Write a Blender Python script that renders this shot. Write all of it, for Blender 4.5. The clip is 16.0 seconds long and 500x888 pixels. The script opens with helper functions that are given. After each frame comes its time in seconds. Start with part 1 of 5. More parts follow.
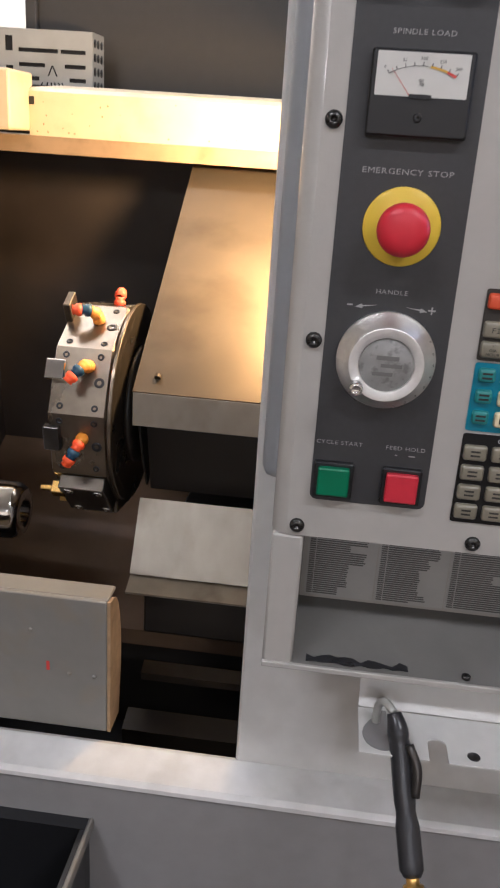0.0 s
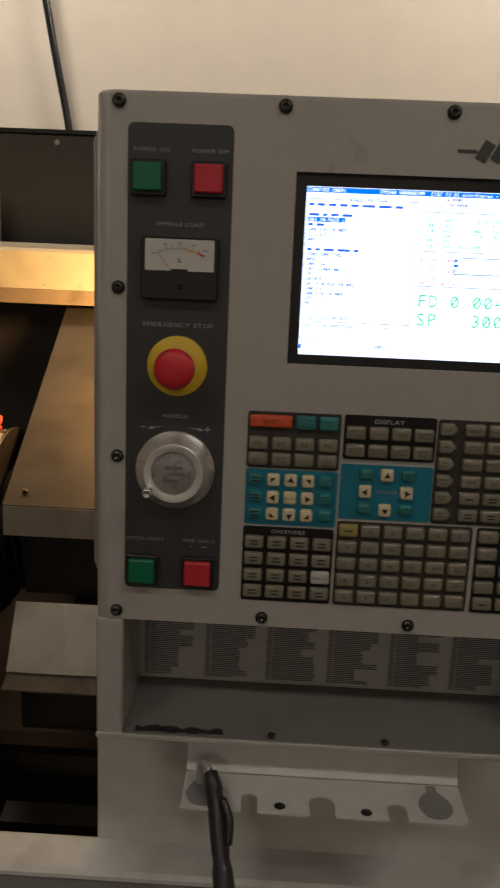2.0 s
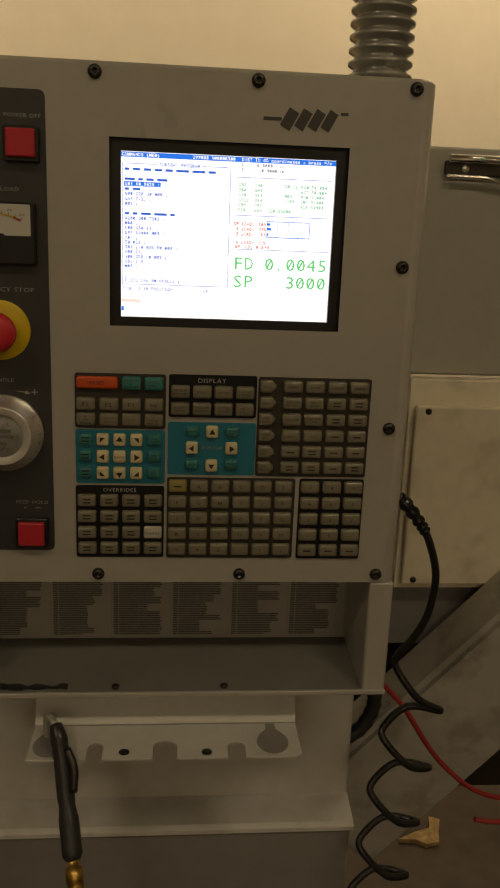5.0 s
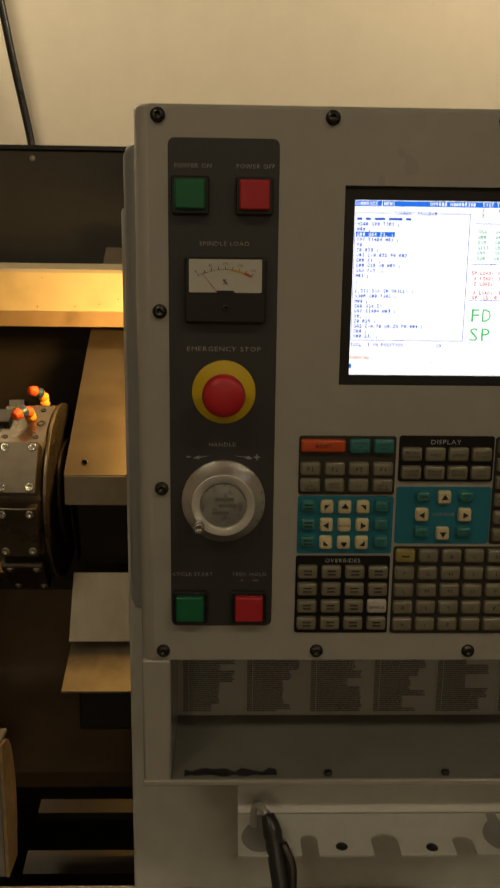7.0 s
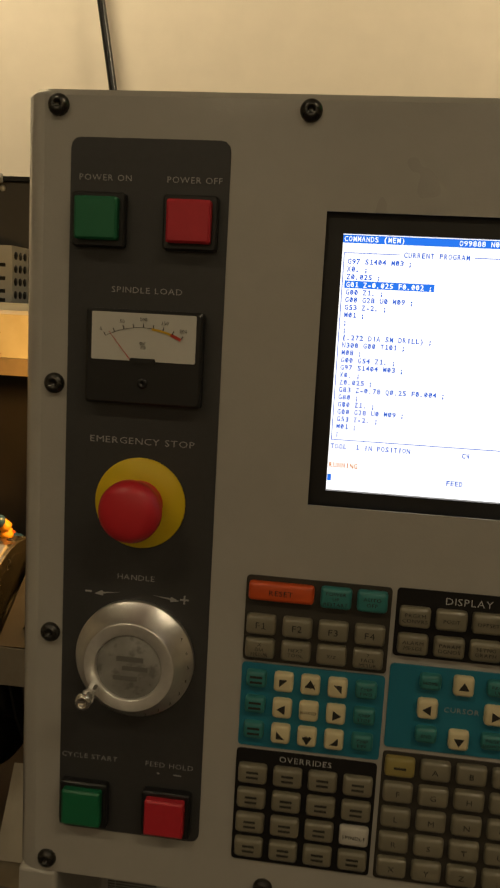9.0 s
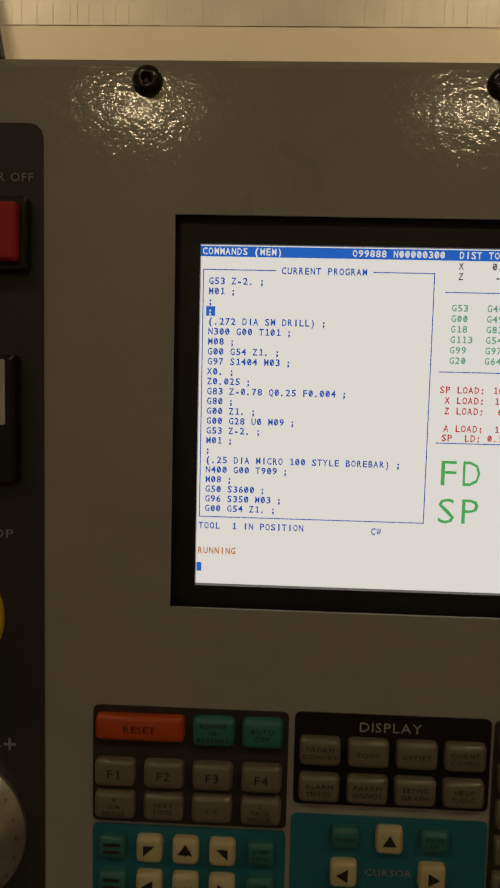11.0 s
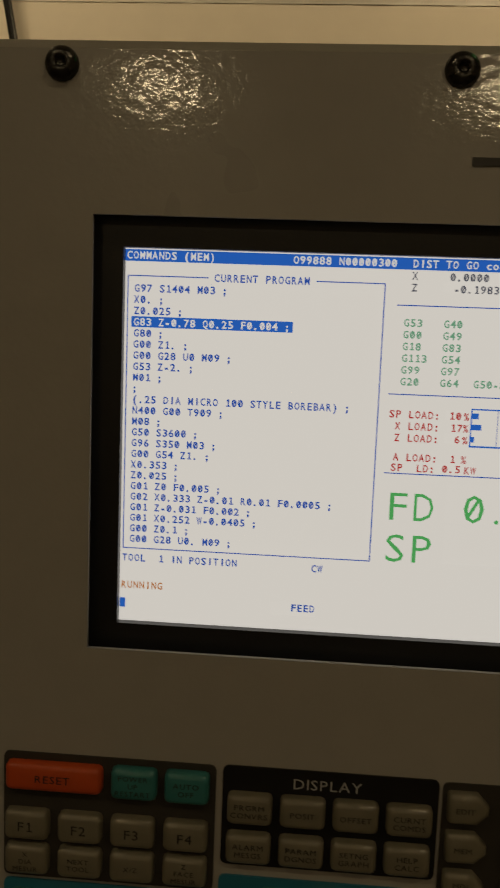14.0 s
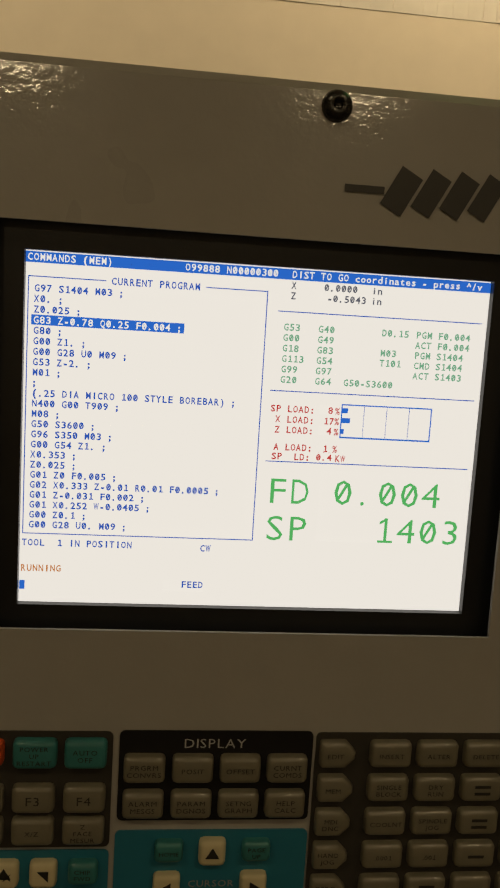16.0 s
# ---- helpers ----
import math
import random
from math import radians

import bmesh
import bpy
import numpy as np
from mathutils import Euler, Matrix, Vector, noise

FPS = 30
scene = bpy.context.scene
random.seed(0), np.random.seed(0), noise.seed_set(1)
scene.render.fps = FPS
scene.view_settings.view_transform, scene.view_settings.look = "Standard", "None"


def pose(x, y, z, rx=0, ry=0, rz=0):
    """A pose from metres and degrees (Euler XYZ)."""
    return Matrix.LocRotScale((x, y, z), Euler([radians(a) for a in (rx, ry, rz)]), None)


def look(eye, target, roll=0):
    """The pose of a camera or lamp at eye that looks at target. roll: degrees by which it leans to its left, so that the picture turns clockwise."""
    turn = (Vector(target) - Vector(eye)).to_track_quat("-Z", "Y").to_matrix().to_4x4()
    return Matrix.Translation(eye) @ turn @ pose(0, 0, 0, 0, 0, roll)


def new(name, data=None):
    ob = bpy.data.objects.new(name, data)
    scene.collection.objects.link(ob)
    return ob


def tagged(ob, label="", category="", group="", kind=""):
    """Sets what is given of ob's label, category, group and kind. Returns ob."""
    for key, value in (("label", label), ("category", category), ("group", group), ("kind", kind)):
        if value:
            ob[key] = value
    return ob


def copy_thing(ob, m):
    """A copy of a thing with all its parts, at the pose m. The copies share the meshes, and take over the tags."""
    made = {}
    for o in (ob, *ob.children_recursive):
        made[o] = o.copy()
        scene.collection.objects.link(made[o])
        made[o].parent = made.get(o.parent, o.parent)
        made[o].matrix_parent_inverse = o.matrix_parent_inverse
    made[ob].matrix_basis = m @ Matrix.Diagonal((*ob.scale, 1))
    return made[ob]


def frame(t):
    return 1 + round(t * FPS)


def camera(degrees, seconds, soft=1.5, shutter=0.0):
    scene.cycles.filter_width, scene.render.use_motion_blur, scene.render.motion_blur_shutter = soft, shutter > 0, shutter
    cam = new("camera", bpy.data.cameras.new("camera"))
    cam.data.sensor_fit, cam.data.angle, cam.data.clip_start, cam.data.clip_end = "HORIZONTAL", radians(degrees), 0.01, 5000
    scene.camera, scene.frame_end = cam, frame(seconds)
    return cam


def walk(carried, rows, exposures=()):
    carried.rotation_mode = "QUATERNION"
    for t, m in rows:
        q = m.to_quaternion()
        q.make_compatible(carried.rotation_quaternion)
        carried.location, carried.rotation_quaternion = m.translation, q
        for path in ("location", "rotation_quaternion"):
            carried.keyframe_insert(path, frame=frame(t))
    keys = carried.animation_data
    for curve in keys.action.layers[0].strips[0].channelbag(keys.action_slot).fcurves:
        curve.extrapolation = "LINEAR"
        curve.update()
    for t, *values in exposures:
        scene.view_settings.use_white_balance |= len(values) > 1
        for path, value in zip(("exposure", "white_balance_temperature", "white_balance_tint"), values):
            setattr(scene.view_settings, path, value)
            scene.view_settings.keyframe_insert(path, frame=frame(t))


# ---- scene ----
cam = camera(33.9, 16.0, soft=2.0, shutter=0.4)
PATH = [
    (0, (0.014, 0.076, 1.482), (-0.157, 1.941, 0.781), 3.8),
    (0.5, (0.018, 0.024, 1.493), (-0.109, 1.91, 0.838), 3.0),
    (1, (0.064, -0.01, 1.506), (-0.034, 1.891, 0.895), 2.4),
    (1.5, (0.136, -0.044, 1.518), (0.01, 1.889, 1.02), 2.2),
    (2, (0.158, -0.069, 1.529), (0.102, 1.881, 1.092), 2.4),
    (2.5, (0.194, -0.09, 1.535), (0.238, 1.852, 1.056), 2.9),
    (2.9, (0.213, -0.093, 1.536), (0.319, 1.838, 1.026), 2.4),
    (3, (0.219, -0.102, 1.533), (0.333, 1.829, 1.021), 1.9),
    (3.5, (0.229, -0.108, 1.531), (0.391, 1.817, 1.014), 2.1),
    (3.7, (0.242, -0.111, 1.529), (0.43, 1.815, 1.024), 2.3),
    (5.8, (0.222, -0.083, 1.528), (0.371, 1.848, 1.028), 2.2),
    (6, (0.195, -0.069, 1.528), (0.263, 1.864, 1.019), 2.0),
    (6.5, (0.112, -0.039, 1.531), (0.134, 1.895, 1.023), 1.0),
    (7, (0.064, -0.028, 1.536), (0.117, 1.928, 1.122), 0.7),
    (7.5, (0.071, -0.002, 1.535), (0.018, 1.963, 1.166), 1.4),
    (8, (0.104, 0.074, 1.548), (-0.016, 2.045, 1.23), 2.7),
    (8.5, (0.151, 0.16, 1.55), (-0.059, 2.126, 1.248), 3.3),
    (9, (0.192, 0.231, 1.549), (-0.05, 2.191, 1.235), 3.1),
    (9.5, (0.189, 0.2755, 1.538), (0.060, 2.258, 1.3073), 1.9),
    (10, (0.184, 0.3095, 1.539), (0.178, 2.2975, 1.322), 1.75),
    (10.2, (0.190, 0.323, 1.539), (0.193, 2.312, 1.329), 1.5),
    (12.3, (0.25, 0.405, 1.567), (-0.047, 2.372, 1.357), 1.1),
    (12.5, (0.252, 0.409, 1.565), (-0.049, 2.374, 1.344), 1.1),
    (13, (0.249, 0.415, 1.564), (-0.035, 2.382, 1.332), 1.0),
    (13.5, (0.25, 0.417, 1.563), (-0.008, 2.387, 1.334), 1.3),
    (14, (0.257, 0.408, 1.564), (0.123, 2.388, 1.314), 2.2),
    (14.5, (0.255, 0.396, 1.566), (0.212, 2.377, 1.297), 2.6),
    (15, (0.247, 0.386, 1.569), (0.316, 2.364, 1.283), 3.0),
    (15.5, (0.243, 0.384, 1.568), (0.412, 2.357, 1.289), 3.3),
    (16, (0.239, 0.375, 1.571), (0.467, 2.343, 1.298), 3.5),
]
EXPOSURES = [
    (0.0, 1.66, 4450, 22), (0.6, 1.45, 4450, 20), (1.2, 0.80, 4600, 20), (1.7, 0.32, 4750, 20), (2.5, -0.4, 5900, 14), (3.5, -0.33, 6500, 10),
    (6.0, -0.35, 6650, 10), (6.5, -0.3, 6600, 10), (7.0, -0.4, 6250, 10), (8.0, -0.45, 6200, 10), (8.5, -0.35, 6300, 10), (9.0, -0.3, 6400, 10), (10.0, -1.2, 6700, 10), (12.5, -1.0, 7000, 10), (13.4, -1.05, 7000, 10), (14.0, -1.35, 7000, 10), (14.5, -1.0, 7000, 10), (16.0, -0.9, 7000, 10),
]
walk(cam, [(t, look(eye, target, roll)) for t, eye, target, roll in PATH], EXPOSURES)

# ---- world and lamps ----
world = bpy.data.worlds.new("world")
scene.world = world
world.use_nodes = True
world.node_tree.nodes["Background"].inputs[0].default_value = (1.0, 0.85, 0.62, 1)
world.node_tree.nodes["Background"].inputs[1].default_value = 0.08


def area_lamp(name, m, sx, sy, watts, colour):
    data = bpy.data.lights.new(name, "AREA")
    data.shape, data.size, data.size_y, data.energy, data.color = "RECTANGLE", sx, sy, watts, colour
    ob = new(name, data)
    ob.matrix_world = m
    return ob


ROOM_LIGHT = (1.0, 0.80, 0.50)
# The tilted pair at y 1.9 is added only to brighten the north wall.
for lx, ly, w in ((-1.3, -1.2, 15), (1.7, -1.2, 19), (-1.2, -6.7, 48), (1.9, -6.7, 48), (-1.5, 1.9, 43), (1.6, 1.9, 43)):
    area_lamp("ceiling_lamp_light", pose(lx, ly, 3.84) if ly < 0 else pose(lx, ly + 0.14, 3.775, 58, 0, 0), 0.55 if ly < -3 else 1.2, 0.5 if ly < -3 else 0.25, w, ROOM_LIGHT)
area_lamp("work_lamp_light", look((-0.032, 1.18, 1.505), (-0.32, 1.42, 1.34)), 0.07, 0.06, 4.4, (1.0, 0.55, 0.14))

# ---- materials ----


def surface(name, colour, rough=0.5, metal=0.0, vary=0.12, grain=40.0, blotch=4.0, bump=0.05, bump_scale=300.0, stain=None, stain_amount=0.0, coat=0.0, stretch=None, gloss=0.5, coat_rough=0.06):
    """Base colour with two scales of variation, uneven roughness and fine relief."""
    m = bpy.data.materials.new(name)
    m.use_nodes = True
    nt = m.node_tree
    n, l = nt.nodes, nt.links
    b = n["Principled BSDF"]
    b.inputs["Metallic"].default_value = metal
    b.inputs["Specular IOR Level"].default_value = gloss
    if coat:
        b.inputs["Coat Weight"].default_value = coat
        b.inputs["Coat Roughness"].default_value = coat_rough
    pos = n.new("ShaderNodeTexCoord")
    where = pos.outputs["Object"]
    if stretch:
        scale = n.new("ShaderNodeVectorMath")
        scale.operation = "MULTIPLY"
        scale.inputs[1].default_value = stretch
        l.new(where, scale.inputs[0])
        where = scale.outputs[0]

    def tex(scale, detail):
        t = n.new("ShaderNodeTexNoise")
        t.inputs["Scale"].default_value, t.inputs["Detail"].default_value = scale, detail
        l.new(where, t.inputs["Vector"])
        return t.outputs["Fac"]

    fine, broad = tex(grain, 4), tex(blotch, 5)
    add = n.new("ShaderNodeMath")
    add.operation = "ADD"
    l.new(fine, add.inputs[0])
    l.new(broad, add.inputs[1])
    ramp = n.new("ShaderNodeMapRange")
    ramp.inputs["From Min"].default_value, ramp.inputs["From Max"].default_value = 0.7, 1.3
    ramp.inputs["To Min"].default_value, ramp.inputs["To Max"].default_value = 1 - vary, 1 + vary
    l.new(add.outputs[0], ramp.inputs["Value"])
    mul = n.new("ShaderNodeVectorMath")
    mul.operation = "SCALE"
    mul.inputs[0].default_value = colour
    l.new(ramp.outputs[0], mul.inputs["Scale"])
    out = mul.outputs[0]
    if stain:
        mix = n.new("ShaderNodeMix")
        mix.data_type = "RGBA"
        edge = n.new("ShaderNodeMapRange")
        edge.inputs["From Min"].default_value, edge.inputs["From Max"].default_value = 0.52, 0.66
        edge.inputs["To Max"].default_value = stain_amount
        l.new(tex(blotch * 2.3, 8), edge.inputs["Value"])
        l.new(edge.outputs[0], mix.inputs["Factor"])
        l.new(out, mix.inputs["A"])
        mix.inputs["B"].default_value = (*stain, 1)
        out = mix.outputs["Result"]
    l.new(out, b.inputs["Base Color"])
    r = n.new("ShaderNodeMapRange")
    r.inputs["From Min"].default_value, r.inputs["From Max"].default_value = 0.3, 0.7
    r.inputs["To Min"].default_value, r.inputs["To Max"].default_value = max(0.03, rough - 0.08), min(1, rough + 0.08)
    l.new(broad, r.inputs["Value"])
    l.new(r.outputs[0], b.inputs["Roughness"])
    if bump:
        bp = n.new("ShaderNodeBump")
        bp.inputs["Strength"].default_value, bp.inputs["Distance"].default_value = bump, 0.001
        l.new(tex(bump_scale, 2), bp.inputs["Height"])
        l.new(bp.outputs[0], b.inputs["Normal"])
        l.new(bp.outputs[0], b.inputs["Coat Normal"])
    return m


def glow(name, colour, strength):
    m = bpy.data.materials.new(name)
    m.use_nodes = True
    b = m.node_tree.nodes["Principled BSDF"]
    b.inputs["Base Color"].default_value = (0.02, 0.02, 0.02, 1)
    b.inputs["Specular IOR Level"].default_value = 0.0
    b.inputs["Emission Color"].default_value = (*colour, 1)
    b.inputs["Emission Strength"].default_value = strength
    return m


M = {}
M["putty"] = surface("putty_grey_paint", (0.40, 0.385, 0.35), 0.34, vary=0.04, grain=60, blotch=3, bump=0.10, bump_scale=290, coat=0.8, coat_rough=0.05)
M["light"] = surface("light_grey_paint", (0.58, 0.575, 0.55), 0.42, vary=0.06, blotch=5, bump=0.10, bump_scale=350, stain=(0.36, 0.33, 0.28), stain_amount=0.12)
M["sill"] = surface("worn_sill_paint", (0.60, 0.595, 0.58), 0.45, vary=0.08, blotch=7, bump=0.10, stain=(0.34, 0.32, 0.29), stain_amount=0.2)
M["apron"] = surface("grey_apron_paint", (0.235, 0.227, 0.225), 0.42, vary=0.07, blotch=4, bump=0.12, bump_scale=350)
M["channel"] = surface("blue_grey_post_paint", (0.33, 0.345, 0.36), 0.4, vary=0.05, bump=0.1, bump_scale=350)
M["strip"] = surface("charcoal_overlay", (0.040, 0.040, 0.041), 0.42, vary=0.08, grain=200, bump=0.15, bump_scale=1200)
M["black"] = surface("black_plastic", (0.012, 0.012, 0.013), 0.35, vary=0.1, bump=0.05, bump_scale=900)
M["rubber"] = surface("grey_black_rubber", (0.026, 0.026, 0.028), 0.32, vary=0.2, grain=80, bump=0.2, bump_scale=300)
M["cord"] = surface("glossy_black_cord", (0.010, 0.010, 0.010), 0.25, vary=0.1, bump=0.05)
M["screw"] = surface("black_oxide_screw", (0.07, 0.067, 0.063), 0.26, metal=0.85, vary=0.15, grain=300, bump=0.05)
M["green"] = surface("green_button", (0.008, 0.145, 0.060), 0.45, vary=0.06, grain=150, bump=0.05, bump_scale=500)
M["red"] = surface("red_button", (0.52, 0.022, 0.036), 0.45, vary=0.06, grain=150, bump=0.05, bump_scale=500)
M["mushroom"] = surface("red_mushroom", (0.56, 0.020, 0.030), 0.36, vary=0.05, grain=90, bump=0.04, bump_scale=400)
M["yellow"] = surface("yellow_ring", (0.72, 0.52, 0.010), 0.42, vary=0.04, bump=0.04)
M["aluminium"] = surface("turned_aluminium", (0.88, 0.87, 0.85), 0.36, metal=0.95, vary=0.06, grain=200, bump=0.06, bump_scale=900)
M["ringface"] = surface("satin_aluminium", (0.80, 0.79, 0.77), 0.42, metal=0.8, vary=0.06, grain=200, bump=0.05, bump_scale=900)
M["cap"] = surface("worn_cap_label", (0.26, 0.255, 0.24), 0.35, vary=0.18, grain=30, blotch=60, bump=0.05, stain=(0.13, 0.125, 0.12), stain_amount=0.7)
M["capmark"] = surface("worn_cap_print", (0.15, 0.145, 0.135), 0.4, vary=0.1)
M["chrome"] = surface("chrome", (0.85, 0.85, 0.84), 0.10, metal=1.0, vary=0.03, bump=0.0)
M["dial"] = surface("meter_card", (0.62, 0.61, 0.565), 0.35, vary=0.03, blotch=40, bump=0.0)
M["print"] = surface("white_print", (0.46, 0.46, 0.45), 0.5, vary=0.1, bump=0.0)
M["greyprint"] = surface("dim_print", (0.34, 0.34, 0.33), 0.5, vary=0.1, bump=0.0)
M["ink"] = surface("black_ink", (0.02, 0.02, 0.02), 0.5, vary=0.1, bump=0.0)
M["keyink"] = surface("key_ink", (0.022, 0.020, 0.017), 0.5, vary=0.1, bump=0.0)
M["logo"] = surface("dark_logo_print", (0.055, 0.053, 0.05), 0.45, vary=0.1, bump=0.0)
M["amber"] = surface("amber_scale", (0.70, 0.42, 0.02), 0.4, vary=0.05, bump=0.0)
M["redink"] = surface("red_scale", (0.55, 0.05, 0.03), 0.4, vary=0.05, bump=0.0)
M["key"] = surface("olive_grey_key", (0.195, 0.178, 0.126), 0.34, vary=0.07, grain=120, blotch=30, bump=0.05, bump_scale=700, coat=1.0, coat_rough=0.2)
M["keycream"] = surface("cream_key", (0.66, 0.58, 0.36), 0.36, vary=0.06, grain=120, bump=0.06, bump_scale=700)
M["keyteal"] = surface("teal_key", (0.035, 0.20, 0.20), 0.36, vary=0.07, grain=120, bump=0.06, bump_scale=700, coat=0.2)
M["keyred"] = surface("orange_red_key", (0.60, 0.085, 0.018), 0.36, vary=0.06, grain=120, bump=0.06, bump_scale=700)
M["keyshift"] = surface("mustard_key", (0.30, 0.245, 0.08), 0.36, vary=0.06, grain=120, bump=0.06, bump_scale=700)
M["keylight"] = surface("pale_key", (0.50, 0.48, 0.43), 0.36, vary=0.06, grain=120, bump=0.06, bump_scale=700)
M["padgrey"] = surface("umber_key_field", (0.046, 0.041, 0.034), 0.5, vary=0.08, bump=0.1, bump_scale=900, gloss=0.25)
M["padblack"] = surface("black_key_field", (0.014, 0.013, 0.013), 0.5, vary=0.1, bump=0.1, bump_scale=900, gloss=0.2)
M["padteal"] = surface("teal_key_field", (0.016, 0.18, 0.27), 0.42, vary=0.06, bump=0.1, bump_scale=900)
M["paper"] = surface("code_label", (0.40, 0.395, 0.375), 0.4, vary=0.06, blotch=12, bump=0.03)
M["papertext"] = surface("code_label_print", (0.12, 0.118, 0.112), 0.5, vary=0.2, bump=0.0)
M["steel"] = surface("oily_brushed_steel", (0.098, 0.077, 0.050), 0.48, metal=0.85, vary=0.10, grain=14, blotch=4, bump=0.06, bump_scale=120, stain=(0.062, 0.046, 0.028), stain_amount=0.55, stretch=(0.8, 1.0, 1.0))
M["tansteel"] = surface("tan_stained_steel", (0.34, 0.285, 0.20), 0.42, metal=0.3, vary=0.18, grain=25, blotch=6, bump=0.08, bump_scale=120, stain=(0.10, 0.075, 0.045), stain_amount=0.5)
M["skirt"] = surface("pale_wiped_steel", (0.345, 0.31, 0.25), 0.42, metal=0.6, vary=0.12, grain=25, blotch=6, bump=0.08, bump_scale=120, stain=(0.20, 0.16, 0.11), stain_amount=0.35, stretch=(1.2, 0.8, 0.8))
# Shaded copy of the tan steel, for covers deep in the machine.
M["tanshade"] = surface("shaded_tan_steel", (0.036, 0.028, 0.019), 0.42, metal=0.4, vary=0.25, grain=25, blotch=6, bump=0.1, bump_scale=120)
M["turret"] = surface("ground_turret_steel", (0.185, 0.155, 0.115), 0.32, metal=0.9, vary=0.12, grain=60, blotch=14, bump=0.06, bump_scale=260, stain=(0.25, 0.20, 0.13), stain_amount=0.35)
M["toolblock"] = surface("oiled_tool_block_steel", (0.13, 0.112, 0.088), 0.3, metal=0.9, vary=0.15, grain=50, blotch=12, bump=0.08, bump_scale=220)
M["darksteel"] = surface("dark_oily_steel", (0.06, 0.055, 0.05), 0.35, metal=0.7, vary=0.25, grain=40, blotch=8, bump=0.2, bump_scale=160)
# Base darkened to put the work area's dimness into the colour, plus oil stains.
M["inside"] = surface("oil_stained_dim_enclosure", (0.026, 0.019, 0.013), 0.42, vary=0.3, grain=12, blotch=3.5, bump=0.12, bump_scale=90, stain=(0.02, 0.017, 0.014), stain_amount=0.7)
# Near-black base colour carries the shade in the machine's gaps.
M["insidedark"] = surface("shade_black", (0.012, 0.010, 0.008), 0.38, vary=0.3, grain=12, blotch=4, bump=0.15, bump_scale=90)
M["bed"] = surface("oil_filmed_slope", (0.10, 0.062, 0.034), 0.5, vary=0.25, grain=12, blotch=3.5, bump=0.12, bump_scale=90, stain=(0.05, 0.035, 0.02), stain_amount=0.5)
M["beam"] = surface("cream_beam_paint", (0.50, 0.42, 0.26), 0.45, vary=0.06, grain=30, blotch=6, bump=0.08, stain=(0.35, 0.26, 0.13), stain_amount=0.35)
# Browner and darker than the beam paint, with blotchy stain.
M["lip"] = surface("brown_lip_paint", (0.24, 0.165, 0.085), 0.45, vary=0.15, grain=30, blotch=6, bump=0.08, stain=(0.10, 0.065, 0.03), stain_amount=0.6)
M["backpanel"] = surface("dark_taupe_panel", (0.052, 0.048, 0.042), 0.5, vary=0.06, blotch=2, bump=0.08, bump_scale=300)
M["wall"] = surface("cream_plaster", (0.74, 0.668, 0.55), 0.75, vary=0.035, grain=12, blotch=1.3, bump=0.15, bump_scale=60)
M["rib"] = surface("ribbed_steel_sheet", (0.62, 0.59, 0.53), 0.45, metal=0.15, vary=0.1, grain=8, blotch=2, bump=0.05)
M["guard"] = surface("grey_guard_paint", (0.19, 0.18, 0.16), 0.45, vary=0.06, blotch=9, bump=0.1, stain=(0.20, 0.17, 0.12), stain_amount=0.45)
M["rust"] = surface("rusty_edge", (0.30, 0.20, 0.10), 0.6, vary=0.3, grain=60, blotch=12, bump=0.2)
M["orange"] = surface("orange_nozzle", (0.90, 0.10, 0.003), 0.5, vary=0.08, bump=0.03)
M["nozzleyellow"] = surface("amber_nozzle", (0.95, 0.36, 0.006), 0.5, vary=0.08, bump=0.03)
M["nozzleblue"] = surface("blue_nozzle_joint", (0.02, 0.06, 0.12), 0.35, vary=0.08, bump=0.03)
M["zinc"] = surface("zinc_case", (0.50, 0.50, 0.47), 0.4, metal=0.5, vary=0.06, grain=30, blotch=20, bump=0.05)
M["conduit"] = surface("metal_grey_conduit", (0.34, 0.34, 0.315), 0.25, metal=0.45, vary=0.1, bump=0.05)
M["beacon"] = glow("green_beacon", (0.02, 0.8, 0.10), 1.6)
M["brass"] = surface("brass", (0.62, 0.40, 0.10), 0.25, metal=1.0, vary=0.1, bump=0.05)
M["redhose"] = surface("red_hose", (0.35, 0.03, 0.03), 0.45, vary=0.1, bump=0.1)
M["cream"] = surface("cream_cabinet_paint", (0.86, 0.79, 0.63), 0.45, vary=0.05, blotch=5, bump=0.08, stain=(0.30, 0.24, 0.15), stain_amount=0.3)
M["rightpanel"] = surface("grey_machine_panel", (0.40, 0.39, 0.355), 0.42, vary=0.05, bump=0.1)
M["conveyor"] = surface("grey_conveyor_sheet", (0.43, 0.415, 0.38), 0.34, vary=0.08, blotch=6, bump=0.08, stain=(0.13, 0.11, 0.08), stain_amount=0.4)
M["floor"] = surface("oily_concrete_floor", (0.075, 0.055, 0.042), 0.5, vary=0.25, grain=20, blotch=2.5, bump=0.3, bump_scale=60, stain=(0.03, 0.022, 0.018), stain_amount=0.7)
M["chipboard"] = surface("chipboard", (0.42, 0.29, 0.13), 0.7, vary=0.35, grain=60, blotch=90, bump=0.4, bump_scale=120)
M["ceiling"] = surface("pale_ceiling", (0.55, 0.53, 0.48), 0.8, vary=0.05, bump=0.1, bump_scale=40)
M["fluorescent"] = glow("fluorescent_diffuser", (1.0, 0.80, 0.50), 5.0)
M["white"] = glow("lcd_white", (1.0, 0.985, 0.955), 1.5)
M["lcdblue"] = glow("lcd_blue", (0.02, 0.16, 0.72), 1.5)
M["lcdtext"] = glow("lcd_blue_text", (0.03, 0.115, 0.58), 1.45)
M["lcdgreen"] = glow("lcd_green", (0.10, 0.58, 0.16), 1.35)
